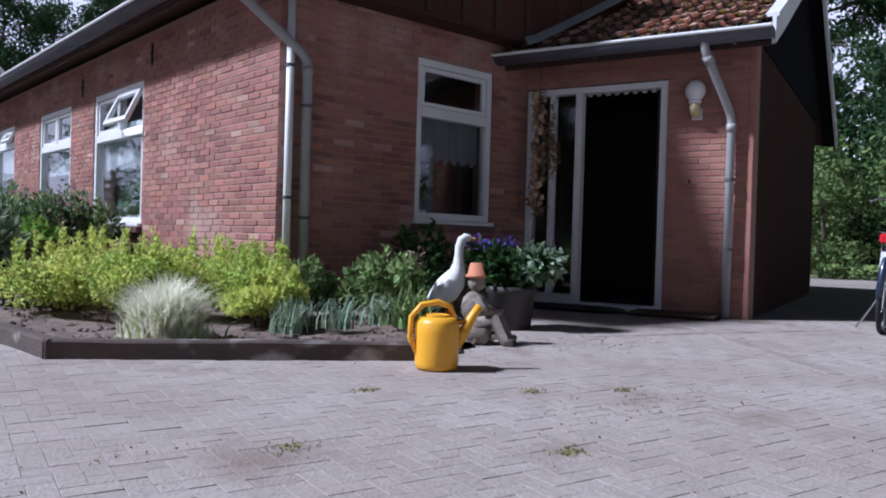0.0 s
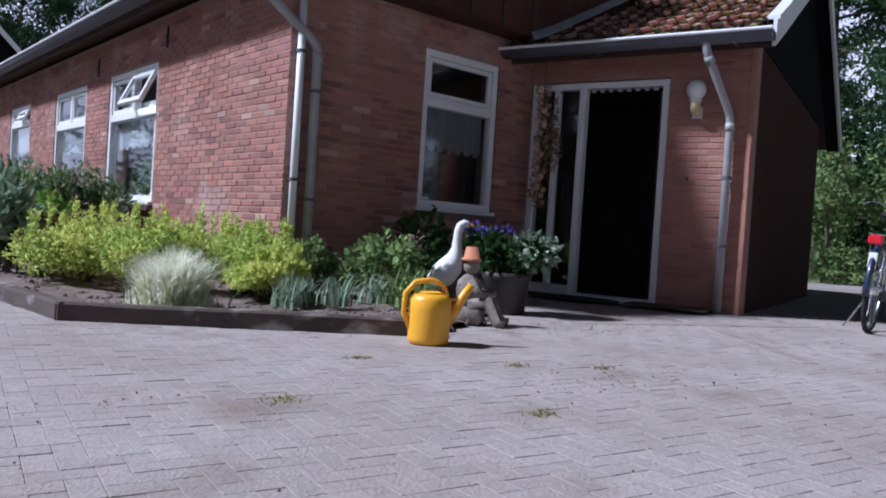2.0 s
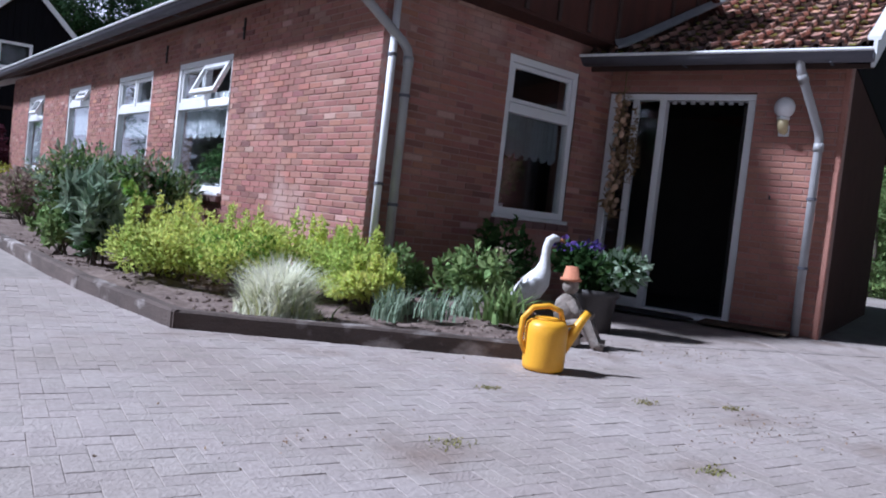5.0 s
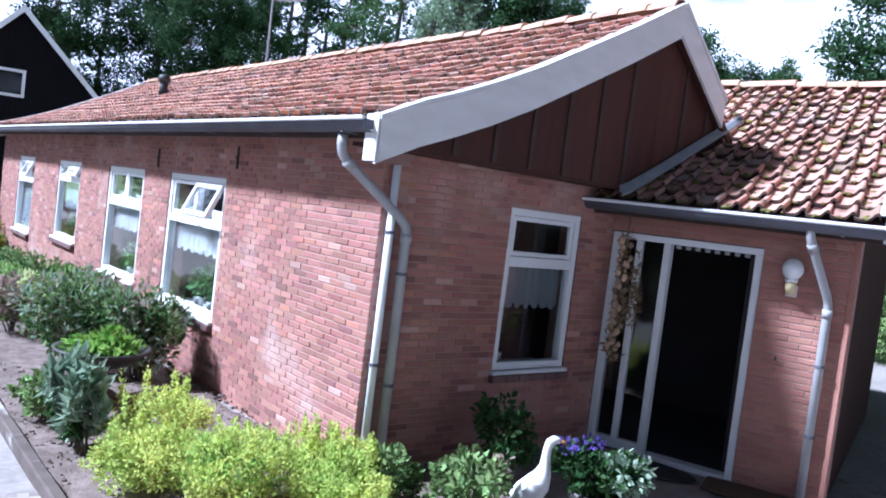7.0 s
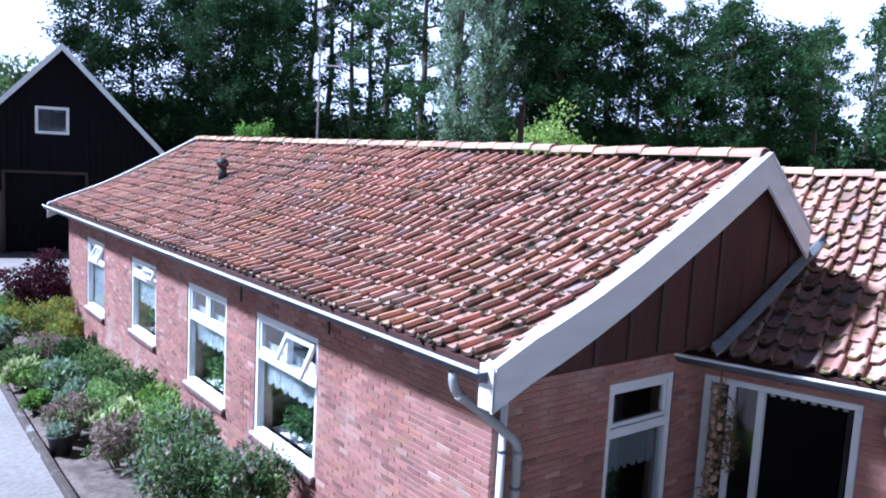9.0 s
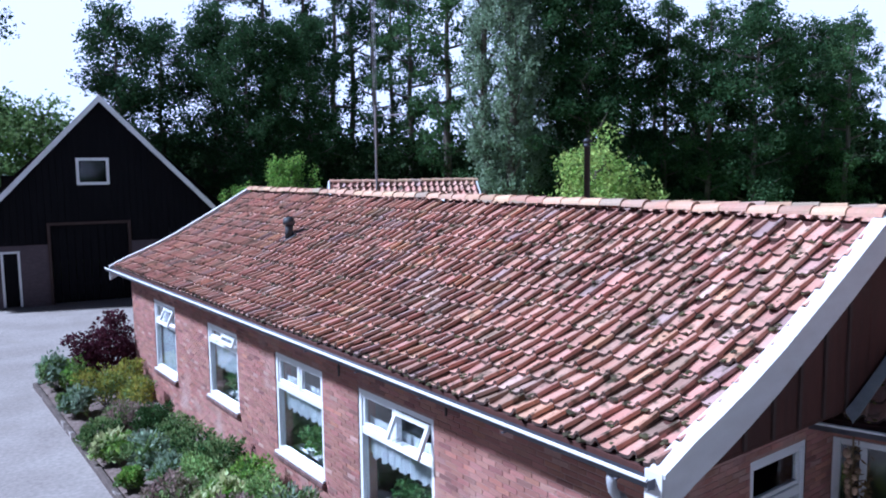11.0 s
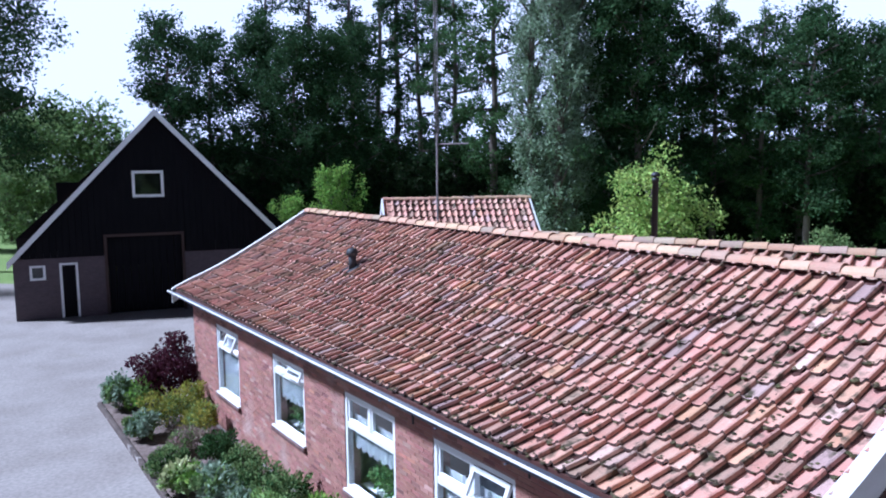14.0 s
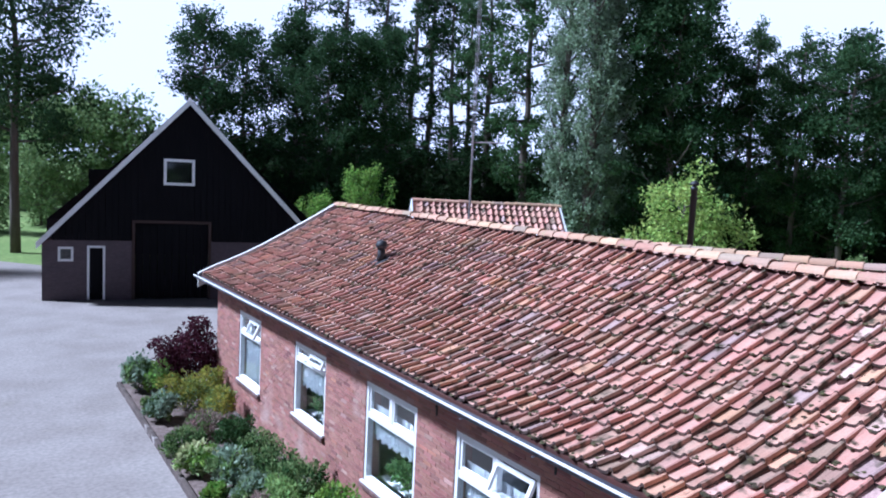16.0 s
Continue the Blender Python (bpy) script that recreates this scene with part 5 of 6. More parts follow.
LONG_BED = [(-1.25, 5.5, 0.9, 0.7, 4), (-0.55, 5.8, 0.9, 0.75, 7), (-1.0, 6.3, 0.9, 0.62, 1), (-0.45, 6.55, 0.85, 0.7, 0), (-1.5, 6.75, 0.85, 0.62, 4), (-1.0, 7.15, 0.9, 0.62, 7),
            (-0.5, 7.5, 0.95, 0.72, 6), (-1.2, 7.75, 0.7, 0.5, 2), (-1.68, 8.05, 0.5, 0.34, 5), (-0.65, 8.25, 1.15, 0.75, 6), (-1.2, 8.65, 1.0, 0.62, 2), (-1.6, 9.4, 0.85, 0.5, 1), (-1.62, 10.2, 0.9, 0.52, 6),
            (-0.6, 9.3, 0.9, 0.62, 6), (-0.65, 10.4, 0.85, 0.55, 8), (-1.0, 11.1, 0.9, 0.5, 4), (-0.5, 11.9, 0.95, 0.75, 3), (-0.95, 12.7, 1.15, 0.85, 3), (-0.4, 13.0, 0.85, 0.8, 3),
            (-1.55, 12.3, 0.8, 0.6, 2), (-1.15, 14.0, 0.85, 0.8, 0), (-1.5, 14.5, 0.95, 0.9, 2), (-0.75, 14.9, 0.6, 0.7, 5)]
for i, (x, y, w, h, k) in enumerate(LONG_BED):
    name, label, a, b, up = KINDS[k]
    size = 0.13 if k in (1, 2) else 0.075
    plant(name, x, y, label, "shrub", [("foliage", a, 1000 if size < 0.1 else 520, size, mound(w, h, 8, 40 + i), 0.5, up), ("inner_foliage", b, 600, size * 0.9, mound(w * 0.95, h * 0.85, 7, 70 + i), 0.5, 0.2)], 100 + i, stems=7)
plant("purple_maple", -0.46, 14.25, "dark purple-leaved maple at the house corner", "tree",
      [("foliage", "purple_leaf", 5200, 0.09, mound(1.6, 1.55, 15, 90, 0.2) + [((-0.6, 0.3, 1.1), (0.4, 0.2, 0.14)), ((0.1, -0.1, 1.45), (0.3, 0.25, 0.18))], 0.5, -0.1)], 131, stems=12)
pots = thing("plant_pot", pose(-1.72, 6.3, 0.0), "black plastic plant pot beside the bed", "pot")
part("pot", lathe([(0.12, 0), (0.16, 0.27), (0.175, 0.28), (0.175, 0.31), (0.15, 0.31), (0.13, 0.25)], 20), "black", pots, smooth=True)
at, d = cloud(r, 160, [((0, 0, 0.36), (0.16, 0.16, 0.1))], 0.2)
part("foliage", leaves(at, r.uniform(0.05, 0.1, 160), r, 0.5, tilt=d, up=0.4), "grey_leaf", pots)

tub = thing("flower_tub", pose(1.05, -1.47, 0), "dark tub of blue-violet flowers and grey-green leaves", "planter")
part("tub", lathe([(0.15, 0), (0.17, 0.24), (0.19, 0.26), (0.19, 0.3), (0.165, 0.3), (0.15, 0.25)], 22), "pot_dark", tub, smooth=True)
at, d = cloud(r, 900, [((0, 0, 0.42), (0.25, 0.25, 0.15)), ((0.14, -0.12, 0.46), (0.16, 0.15, 0.14)), ((-0.14, 0.1, 0.5), (0.14, 0.16, 0.13)), ((0.02, 0.18, 0.5), (0.16, 0.14, 0.12))], 0.2)
part("foliage", leaves(at, r.uniform(0.045, 0.1, 900), r, 0.62, tilt=d), "dark", tub)
at, d = cloud(r, 160, [((0.12, -0.15, 0.46), (0.2, 0.18, 0.15))], 0.6)
part("pale_foliage", leaves(at, r.uniform(0.05, 0.1, 160), r, 0.65, tilt=d), "grey_leaf", tub)
at, d = cloud(r, 90, [((-0.2, 0.15, 0.6), (0.1, 0.12, 0.06)), ((0.04, 0.1, 0.6), (0.13, 0.12, 0.05))], 0.3)
part("blossom", leaves(at, r.uniform(0.03, 0.055, 90), r, 0.8, tilt=d), "violet", tub)

# ---- ornaments ----
bm = bmesh.new()
body = [((-0.2, 0.12), 0.015, 0.015), ((-0.17, 0.15), 0.05, 0.035), ((-0.1, 0.22), 0.105, 0.09), ((-0.02, 0.31), 0.135, 0.13), ((0.05, 0.4), 0.12, 0.12), ((0.085, 0.49), 0.085, 0.08),
        ((0.095, 0.57), 0.055, 0.052), ((0.095, 0.65), 0.044, 0.042), ((0.1, 0.73), 0.042, 0.042), ((0.12, 0.79), 0.045, 0.045), ((0.155, 0.815), 0.045, 0.042), ((0.195, 0.81), 0.032, 0.032), ((0.22, 0.8), 0.016, 0.014)]
rings = []
for i, ((x, z), ra, rb) in enumerate(body):
    p0, p1 = body[max(i - 1, 0)][0], body[min(i + 1, len(body) - 1)][0]
    d = Vector((p1[0] - p0[0], 0, p1[1] - p0[1])).normalized()
    u = Vector((-d.z, 0, d.x))
    rings.append([bm.verts.new(Vector((x, 0, z)) + u * rb * math.cos(a) + Vector((0, 1, 0)) * ra * math.sin(a)) for a in (2 * math.pi * k / 18 for k in range(18))])
for a, b in zip(rings, rings[1:]):
    for k in range(18):
        bm.faces.new((a[k], a[(k + 1) % 18], b[(k + 1) % 18], b[k]))
bm.faces.new(rings[0][::-1])
bm.faces.new(rings[-1])
for s in (-1, 1):
    ball((-0.06, 0.105 * s, 0.3), (0.17, 0.03, 0.08), bm, pose(0, 0, 0, 0, -48, 0), 2)
k = len(bm.faces)
tube([(0.21, 0, 0.805), (0.25, 0, 0.793), (0.275, 0, 0.783)], [0.022, 0.016, 0.006], 8, bm)
for s in (-1, 1):
    tube([(0.0, 0.05 * s, 0.25), (0.0, 0.05 * s, 0.04)], 0.018, 8, bm)
k2 = len(bm.faces)
box((-0.1, -0.11, 0.0), (0.12, 0.11, 0.05), 0.01, bm)
bm.faces.ensure_lookup_table()
for f in bm.faces[k:]:
    f.material_index = 1
for f in bm.faces[k2:]:
    f.material_index = 2
for f in bm.faces:
    f.smooth = True
goose = part("goose_statue", bm, ["statue", "beak", "stone"], label="white concrete goose garden statue standing in the bed")
goose.matrix_world = pose(0.68, -1.22, 0.03, 0, 0, -34) @ Matrix.Scale(0.74, 4)
tagged(goose, category="statue")

bm = bmesh.new()
ball((0, 0, 0.24), (0.1, 0.085, 0.13), bm)
ball((0.01, 0, 0.42), (0.062, 0.06, 0.07), bm)
tube([(0.02, 0.06, 0.13), (0.16, 0.07, 0.2), (0.24, 0.08, 0.03), (0.3, 0.08, 0.02)], [0.05, 0.045, 0.035, 0.028], 8, bm)
tube([(0.02, -0.06, 0.13), (0.15, -0.08, 0.17), (0.23, -0.1, 0.02), (0.29, -0.11, 0.015)], [0.05, 0.045, 0.035, 0.028], 8, bm)
tube([(0.02, 0.1, 0.32), (0.1, 0.11, 0.22), (0.19, 0.03, 0.22)], [0.03, 0.028, 0.024], 8, bm)
tube([(0.02, -0.1, 0.32), (0.09, -0.11, 0.22), (0.18, -0.03, 0.21)], [0.03, 0.028, 0.024], 8, bm)
box((-0.12, -0.12, -0.01), (0.12, 0.12, 0.12), 0.03, bm)
k = len(bm.faces)
lathe([(0.075, 0.455), (0.078, 0.475), (0.062, 0.478), (0.045, 0.56), (0.03, 0.562)], 14, bm, (0.005, 0, 0))
for f in bm.faces:
    f.material_index = 1 if f.calc_center_median().z > 0.452 and max(abs(v.co.x - 0.005) for v in f.verts) < 0.08 and min(v.co.z for v in f.verts) > 0.45 else 0
    f.smooth = True
figure = part("garden_figure", bm, ["stone", "terracotta"], label="seated mottled stone garden figure with a terracotta pot hat")
figure.matrix_world = pose(0.28, -1.9, 0.01, 0, 0, -52) @ Matrix.Scale(0.84, 4)
tagged(figure, category="statue")

can = thing("watering_can", pose(-0.52, -2.47, 0.002, 0, 0, -28) @ Matrix.Scale(0.88, 4), "yellow plastic watering can standing on the paving", "watering can")
part("body", lathe([(0.1, 0), (0.112, 0.006), (0.118, 0.03), (0.12, 0.2), (0.118, 0.25), (0.1, 0.275), (0.066, 0.285), (0.06, 0.28), (0.055, 0.262), (0.002, 0.26)], 28), "yellow", can, smooth=True)
part("spout", tube([(0.09, 0, 0.12), (0.15, 0, 0.2), (0.2, 0, 0.29), (0.235, 0, 0.34)], [0.042, 0.032, 0.024, 0.022], 14), "yellow", can, smooth=True)
part("handle", tube([(-0.112, 0, 0.09), (-0.15, 0, 0.17), (-0.145, 0, 0.28), (-0.09, 0, 0.345), (0.0, 0, 0.36), (0.07, 0, 0.335), (0.09, 0, 0.27)], 0.016, 10), "yellow", can, smooth=True)
part("rim", lathe([(0.064, 0.283), (0.072, 0.288), (0.064, 0.293), (0.058, 0.288)], 24), "yellow", can, smooth=True)
part("brace", tube([(0.11, 0, 0.25), (0.19, 0, 0.27)], 0.008, 8), "yellow", can, smooth=True)


# ---- bicycle ----
bike = thing("bicycle", pose(3.42, -3.1, 0, 5, 0, 10), "dark city bicycle parked with a red rear light", "bicycle")


def wheel(x):
    w = thing("wheel", pose(x, 0, 0.345))
    w.parent = bike
    bm = bmesh.new()
    for rad, thick in ((0.332, 0.02),):
        tube([(rad * math.cos(a), 0, rad * math.sin(a)) for a in (2 * math.pi * k / 36 for k in range(37))], thick, 8, bm, False)
    part("tyre", bm, "rubber", w, smooth=True)
    part("rim", tube([(0.308 * math.cos(a), 0, 0.308 * math.sin(a)) for a in (2 * math.pi * k / 36 for k in range(37))], 0.011, 6, None, False), "chrome", w, smooth=True)
    bm = bmesh.new()
    for k in range(18):
        a = 2 * math.pi * k / 18
        tube([(0, 0.02 * (-1) ** k, 0), (0.3 * math.cos(a), 0, 0.3 * math.sin(a))], 0.0016, 4, bm)
    part("spokes", bm, "chrome", w)
    part("hub", tube([(0, -0.05, 0), (0, 0.05, 0)], 0.022, 10), "chrome", w)


wheel(0.0)
wheel(1.08)
bm = bmesh.new()
for pts, rad in (([(0, 0, 0.345), (0.42, 0, 0.29)], 0.012), ([(0, 0, 0.345), (0.3, 0, 0.72)], 0.011), ([(0.42, 0, 0.29), (0.26, 0, 0.88)], 0.016),
                 ([(0.42, 0, 0.29), (0.92, 0, 0.78)], 0.018), ([(0.31, 0, 0.7), (0.9, 0, 0.86)], 0.016), ([(1.08, 0, 0.345), (0.94, 0, 0.7), (0.86, 0, 0.98)], 0.015)):
    tube(pts, rad, 10, bm)
part("frame", bm, "blue_frame", bike, smooth=True)
part("saddle", ball((0.22, 0, 0.92), (0.14, 0.09, 0.04)), "black", bike, smooth=True)
part("handlebar", tube([(0.62, 0.3, 1.02), (0.8, 0.26, 1.06), (0.86, 0.1, 1.02), (0.86, -0.1, 1.02), (0.8, -0.26, 1.06), (0.62, -0.3, 1.02)], 0.011, 8), "chrome", bike, smooth=True)
part("mudguard", tube([(0.37 * math.cos(a), 0, 0.345 + 0.37 * math.sin(a)) for a in (radians(20 + k * 12) for k in range(15))], 0.024, 8), "blue_frame", bike, smooth=True)
bm = bmesh.new()
for y in (-0.06, 0.0, 0.06):
    tube([(-0.28, y, 0.76), (0.2, y, 0.76)], 0.006, 6, bm)
tube([(0, -0.07, 0.345), (-0.15, -0.06, 0.76)], 0.006, 6, bm)
tube([(0, 0.07, 0.345), (-0.15, 0.06, 0.76)], 0.006, 6, bm)
part("luggage_rack", bm, "chrome", bike)
part("rear_light", box((-0.34, -0.05, 0.68), (-0.29, 0.05, 0.75), 0.012), "red_glass", bike, "red rear light")
part("reflector", box((-0.31, -0.03, 0.5), (-0.3, 0.03, 0.62), 0.004), "pot_white", bike, "white reflector plate")
part("chain_case", box((0.02, -0.05, 0.25), (0.5, -0.03, 0.37), 0.015), "black", bike)
part("kickstand", tube([(0.1, 0.05, 0.3), (0.14, 0.2, 0.0)], 0.008, 6), "chrome", bike)

# ---- roof furniture ----
ventp = thing("roof_vent", pose(1.52, 9.13, under(PROFILE, 1.55) + 0.03), "small black roof vent cowl on the tiles", "vent")
part("base", beam((-0.14, 0, -0.055), (0.14, 0, 0.095), 0.3, 0.02, bevel=0.004), "vent", ventp)
part("pipe", lathe([(0.08, 0), (0.07, 0.12), (0.07, 0.26)], 16), "vent", ventp, smooth=True)
part("cap", lathe([(0.1, 0.24), (0.11, 0.3), (0.08, 0.36), (0.02, 0.38)], 16), "vent", ventp, smooth=True)
stove = thing("stove_pipe", pose(5.32, 5.5, 3.55), "dark steel stove pipe behind the ridge", "chimney")
part("flue", lathe([(0.052, 0), (0.052, 1.5), (0.06, 1.5), (0.06, 1.56)], 18), "stack", stove, smooth=True)
part("cap", lathe([(0.072, 1.58), (0.075, 1.62), (0.04, 1.65), (0.01, 1.66)], 18), "stack", stove, smooth=True)
part("cap_legs", lathe([(0.03, 1.55), (0.03, 1.6)], 8), "stack", stove)
mast = thing("antenna_mast", pose(3.48, 9.28, 3.95), "thin galvanised aerial mast with a crossbar", "antenna")
bm = bmesh.new()
for k in range(3):
    a = 2 * math.pi * k / 3
    tube([(0.012 * math.cos(a), 0.012 * math.sin(a), 0), (0.012 * math.cos(a), 0.012 * math.sin(a), 2.0)], 0.011, 6, bm)
part("pole", bm, "mast", mast)
part("crossbar", tube([(0.0, 0.05, 1.8), (0.35, -0.55, 1.8)], 0.014, 6), "mast", mast)
bm = bmesh.new()
for k in range(3):
    a = 2 * math.pi * k / 3
    tube([(0.035 * math.cos(a), 0.035 * math.sin(a), 2.0), (0.035 * math.cos(a), 0.035 * math.sin(a), 7.5)], 0.006, 5, bm)
for j in range(18):
    a0, a1, z = 2 * math.pi * (j % 3) / 3, 2 * math.pi * ((j + 1) % 3) / 3, 2.0 + j * 0.3
    tube([(0.035 * math.cos(a0), 0.035 * math.sin(a0), z), (0.035 * math.cos(a1), 0.035 * math.sin(a1), z + 0.3)], 0.004, 4, bm)
part("lattice", bm, "mast", mast)

# ---- barn ----
barn = thing("barn", BARN, "large black boarded barn with white verges and a brick plinth", "barn")
UA, ZA, UL, ZL = 1.97, 7.33, -2.93, 2.14
UR = 2 * UA - UL
op = [(-2.38, -1.88, 1.4, 1.92), (-1.44, -0.84, -0.06, 1.97), (0.12, 2.74, -0.06, 2.82)]
us = sorted({UL + 0.04, UR - 0.04, *[o for q in op for o in q[:2]]})
zs = sorted({-0.05, 2.16, 1.4, 1.92, 1.97})
cells = []
for u0, u1 in zip(us, us[1:]):
    for z0, z1 in zip(zs, zs[1:]):
        if not any(o[0] <= u0 and u1 <= o[1] and o[2] <= z0 and z1 <= o[3] for o in op):
            cells.append(((u0, 0, z0), (u1, 0.22, z1)))
for cell in cells:
    part("plinth", boxes_mesh([cell]), "barn_brick", barn, "dark brick lower wall")
part("wall", box((UL + 0.1, 0.22, -0.05), (UL + 0.3, 15, 2.3)), "barn_brick", barn)
part("wall", box((UR - 0.3, 0.22, -0.05), (UR - 0.1, 15, 2.3)), "barn_brick", barn)
part("wall", box((UL + 0.3, 14.8, -0.05), (UR - 0.3, 15, 4.5)), "black_wood", barn)


def barn_top(u):
    return ZL + (ZA - ZL) * (1 - abs(u - UA) / (UA - UL)) - 0.12


part("backing", upright(UL + 0.2, UA, 0.05, 0.09, 2.9, barn_top), "black_wood", barn)
part("backing", upright(UA, UR - 0.2, 0.05, 0.09, 2.9, barn_top), "black_wood", barn)
edges = [UL + 0.15 + (UA - UL - 0.15) * i / 22 for i in range(23)]
edges += [2 * UA - e for e in edges[-2::-1]]
for i, (a, b) in enumerate(zip(edges, edges[1:])):
    low = 2.83 if b > 0.14 and a < 2.72 else 2.16
    if min(barn_top(a), barn_top(b)) > low + 0.02:
        part("board", upright(a + 0.006, b - 0.006, -0.03 - 0.012 * (i % 2), 0.03, low, barn_top), "black_wood", barn)
for ua, ub in ((UL - 0.08, UA), (UR + 0.08, UA)):
    za = barn_top(ua) + 0.12
    part("roof", strip(sorted([(ua, za), (ub, ZA)]), -0.4, 15.3, 0.0, 0.12), "tile", barn, "red tiled barn roof")
    part("bargeboard", strip(sorted([(ua, za + 0.06), (ub, ZA + 0.06)]), -0.44, -0.4, 0.0, 0.24), "white", barn, "white bargeboard")
bw = part("window", sash(1.08, 0.96, 0.1, 0.07), "white", barn, "white framed loft window")
bw.matrix_basis = pose(1.1, -0.12, 4.23)
part("pane", box((0.1, 0.03, 0.1), (0.98, 0.036, 0.86)), "glass", bw).visible_shadow = False
sw = part("window", sash(0.5, 0.52, 0.08, 0.08), "white", barn, "small white framed window")
sw.matrix_basis = pose(-2.38, -0.02, 1.4)
part("pane", box((0.08, 0.03, 0.08), (0.42, 0.036, 0.46)), "glass", sw).visible_shadow = False
df = bmesh.new()
for lo, hi in (((-1.44, -0.02, 0), (-1.36, 0.1, 1.97)), ((-0.92, -0.02, 0), (-0.84, 0.1, 1.97)), ((-1.36, -0.02, 1.89), (-0.92, 0.1, 1.97))):
    box(lo, hi, 0.006, df)
part("door_frame", df, "white", barn, "white door frame")
part("door", box((-1.36, 0.04, 0.02), (-0.92, 0.09, 1.89), 0.005), "black_wood", barn, "black plank door")
for i in range(10):
    part("door_plank", box((0.16 + i * 0.254, 0.12, 0.03), (0.16 + i * 0.254 + 0.244, 0.16, 2.8), 0.006), "black_wood", barn)
gf = bmesh.new()
for lo, hi in (((0.05, -0.06, 0), (0.15, 0.14, 2.82)), ((2.7, -0.06, 0), (2.8, 0.14, 2.82)), ((0.05, -0.06, 2.82), (2.8, 0.14, 2.92))):
    box(lo, hi, 0.006, gf)
part("barn_door_frame", gf, "batten", barn, "weathered dark frame")

# second farm building behind the house
shed = thing("outbuilding", pose(6.05, 15.89, -0.2, 0, 0, -115.4), "low tiled outbuilding with white verges behind the house", "outbuilding")
part("wall", box((-1.9, 0.2, -0.05), (1.9, 4.1, 3.0)), "barn_brick", shed)
SHED_TILES = [(-2.3, 2.75), (0, 4.5)]
for sgn in (-1, 1):
    rows = sorted([(sgn * 2.3, 2.75), (0, 4.5)])
    part("roof", strip(rows, 0, 4.3, 0.0, 0.1), "tile", shed, "mossy red tiled roof")
    for y in (0, 4.3):
        part("bargeboard", strip([(x, z + 0.08) for x, z in rows], y - 0.04, y, 0.0, 0.24), "white", shed, "white bargeboard")
for y in (0.2, 4.1):
    part("gable", upright(-1.9, 0, y - 0.05, y, 3.0, lambda x: 4.4 + x * 0.76), "black_wood", shed)
    part("gable", upright(0, 1.9, y - 0.05, y, 3.0, lambda x: 4.4 - x * 0.76), "black_wood", shed)
roof_jobs.append((shed, [(x, z + 0.03) for x, z in SHED_TILES], 0.05, 4.2, (9, 9), pose(0, 4.25, 0, 0, 0, 180), 0.4))
ridge(shed, (0, 0, 4.52), (0, 4.3, 4.52))


# ---- trees ----
def tree_geo(seed, height, spread, clear, leafs, size, mat, narrow=False, bark="bark", limbs=24, clump=0.2, name="tree", top=0.7):
    """Trunk, limbs, twigs and a crown of many small leaf clumps, at the origin."""
    r = np.random.default_rng(seed)
    ob = thing(name)
    trunk = [Vector((0, 0, -0.1))]
    for k in range(1, 9):
        trunk.append(Vector((r.normal(0, 0.02) * k * height / 14, r.normal(0, 0.02) * k * height / 14, height * 0.94 * k / 8)))
    rad = [height * 0.013 * (1 - 0.88 * k / 8) + 0.025 for k in range(9)]
    part("trunk", tube(trunk, rad, 9), bark, ob, smooth=True)
    bm, blobs = bmesh.new(), []
    for k in range(limbs):
        f = clear + (0.95 - clear) * (k + 0.5) / limbs
        u = f / 0.94 * 8
        base = trunk[min(7, int(u))].lerp(trunk[min(8, int(u) + 1)], u - int(u))
        a = k * 2.4 + r.uniform(-0.5, 0.5)
        g = (f - clear) / (0.97 - clear)
        shape = min(1.0, 0.55 + 1.3 * g) * max(0.12, 1 - g ** 2.2) ** top
        reach = spread * shape * r.uniform(0.65, 1.12)
        lift = reach * (1.5 if narrow else r.uniform(0.15, 0.65))
        tip = base + Vector((math.cos(a) * reach, math.sin(a) * reach, lift))
        mid = base.lerp(tip, 0.5) + Vector((0, 0, -0.06 * reach))
        tube([base, mid, tip], [height * 0.004 + 0.012, height * 0.0025 + 0.008, 0.006], 5, bm)
        for j in range(7):
            along_limb = r.uniform(0.25, 1.08)
            p = base.lerp(tip, along_limb) + Vector(r.normal(0, 0.16, 3)) * spread * Vector((1, 1, 0.8)).length * 0.6
            tube([base.lerp(tip, along_limb * 0.85), p], [0.012, 0.004], 4, bm)
            q = spread * clump * r.uniform(0.55, 1.25)
            blobs.append((tuple(p), (q, q, q * (1.5 if narrow else 0.7))))
    blobs.append(((trunk[-1].x, trunk[-1].y, height * 0.95), (spread * 0.16, spread * 0.16, height * 0.05)))
    part("branching", bm, bark, ob, smooth=True)
    at, d = cloud(r, leafs, blobs, 0.1)
    at += r.normal(0, size * 0.5, at.shape)
    part("crown", leaves(at, r.uniform(size * 0.5, size * 1.4, leafs), r, 0.55, tilt=d * 0.3, up=0.0, fold=0.3), mat, ob)
    return ob


def plant_trees(src, rows, label, category="tree", group=""):
    """Sets a built tree at the first place and copies of it at the others."""
    for i, (x, y, s, turn) in enumerate(rows):
        m = pose(x, y, -0.02, 0, 0, turn) @ Matrix.Diagonal((s, s, s, 1))
        if i == 0:
            src.matrix_world = m
            tagged(src, label, category, group)
        else:
            c = copy_thing(src, pose(x, y, -0.02, 0, 0, turn))
            c.scale = (s, s, s)


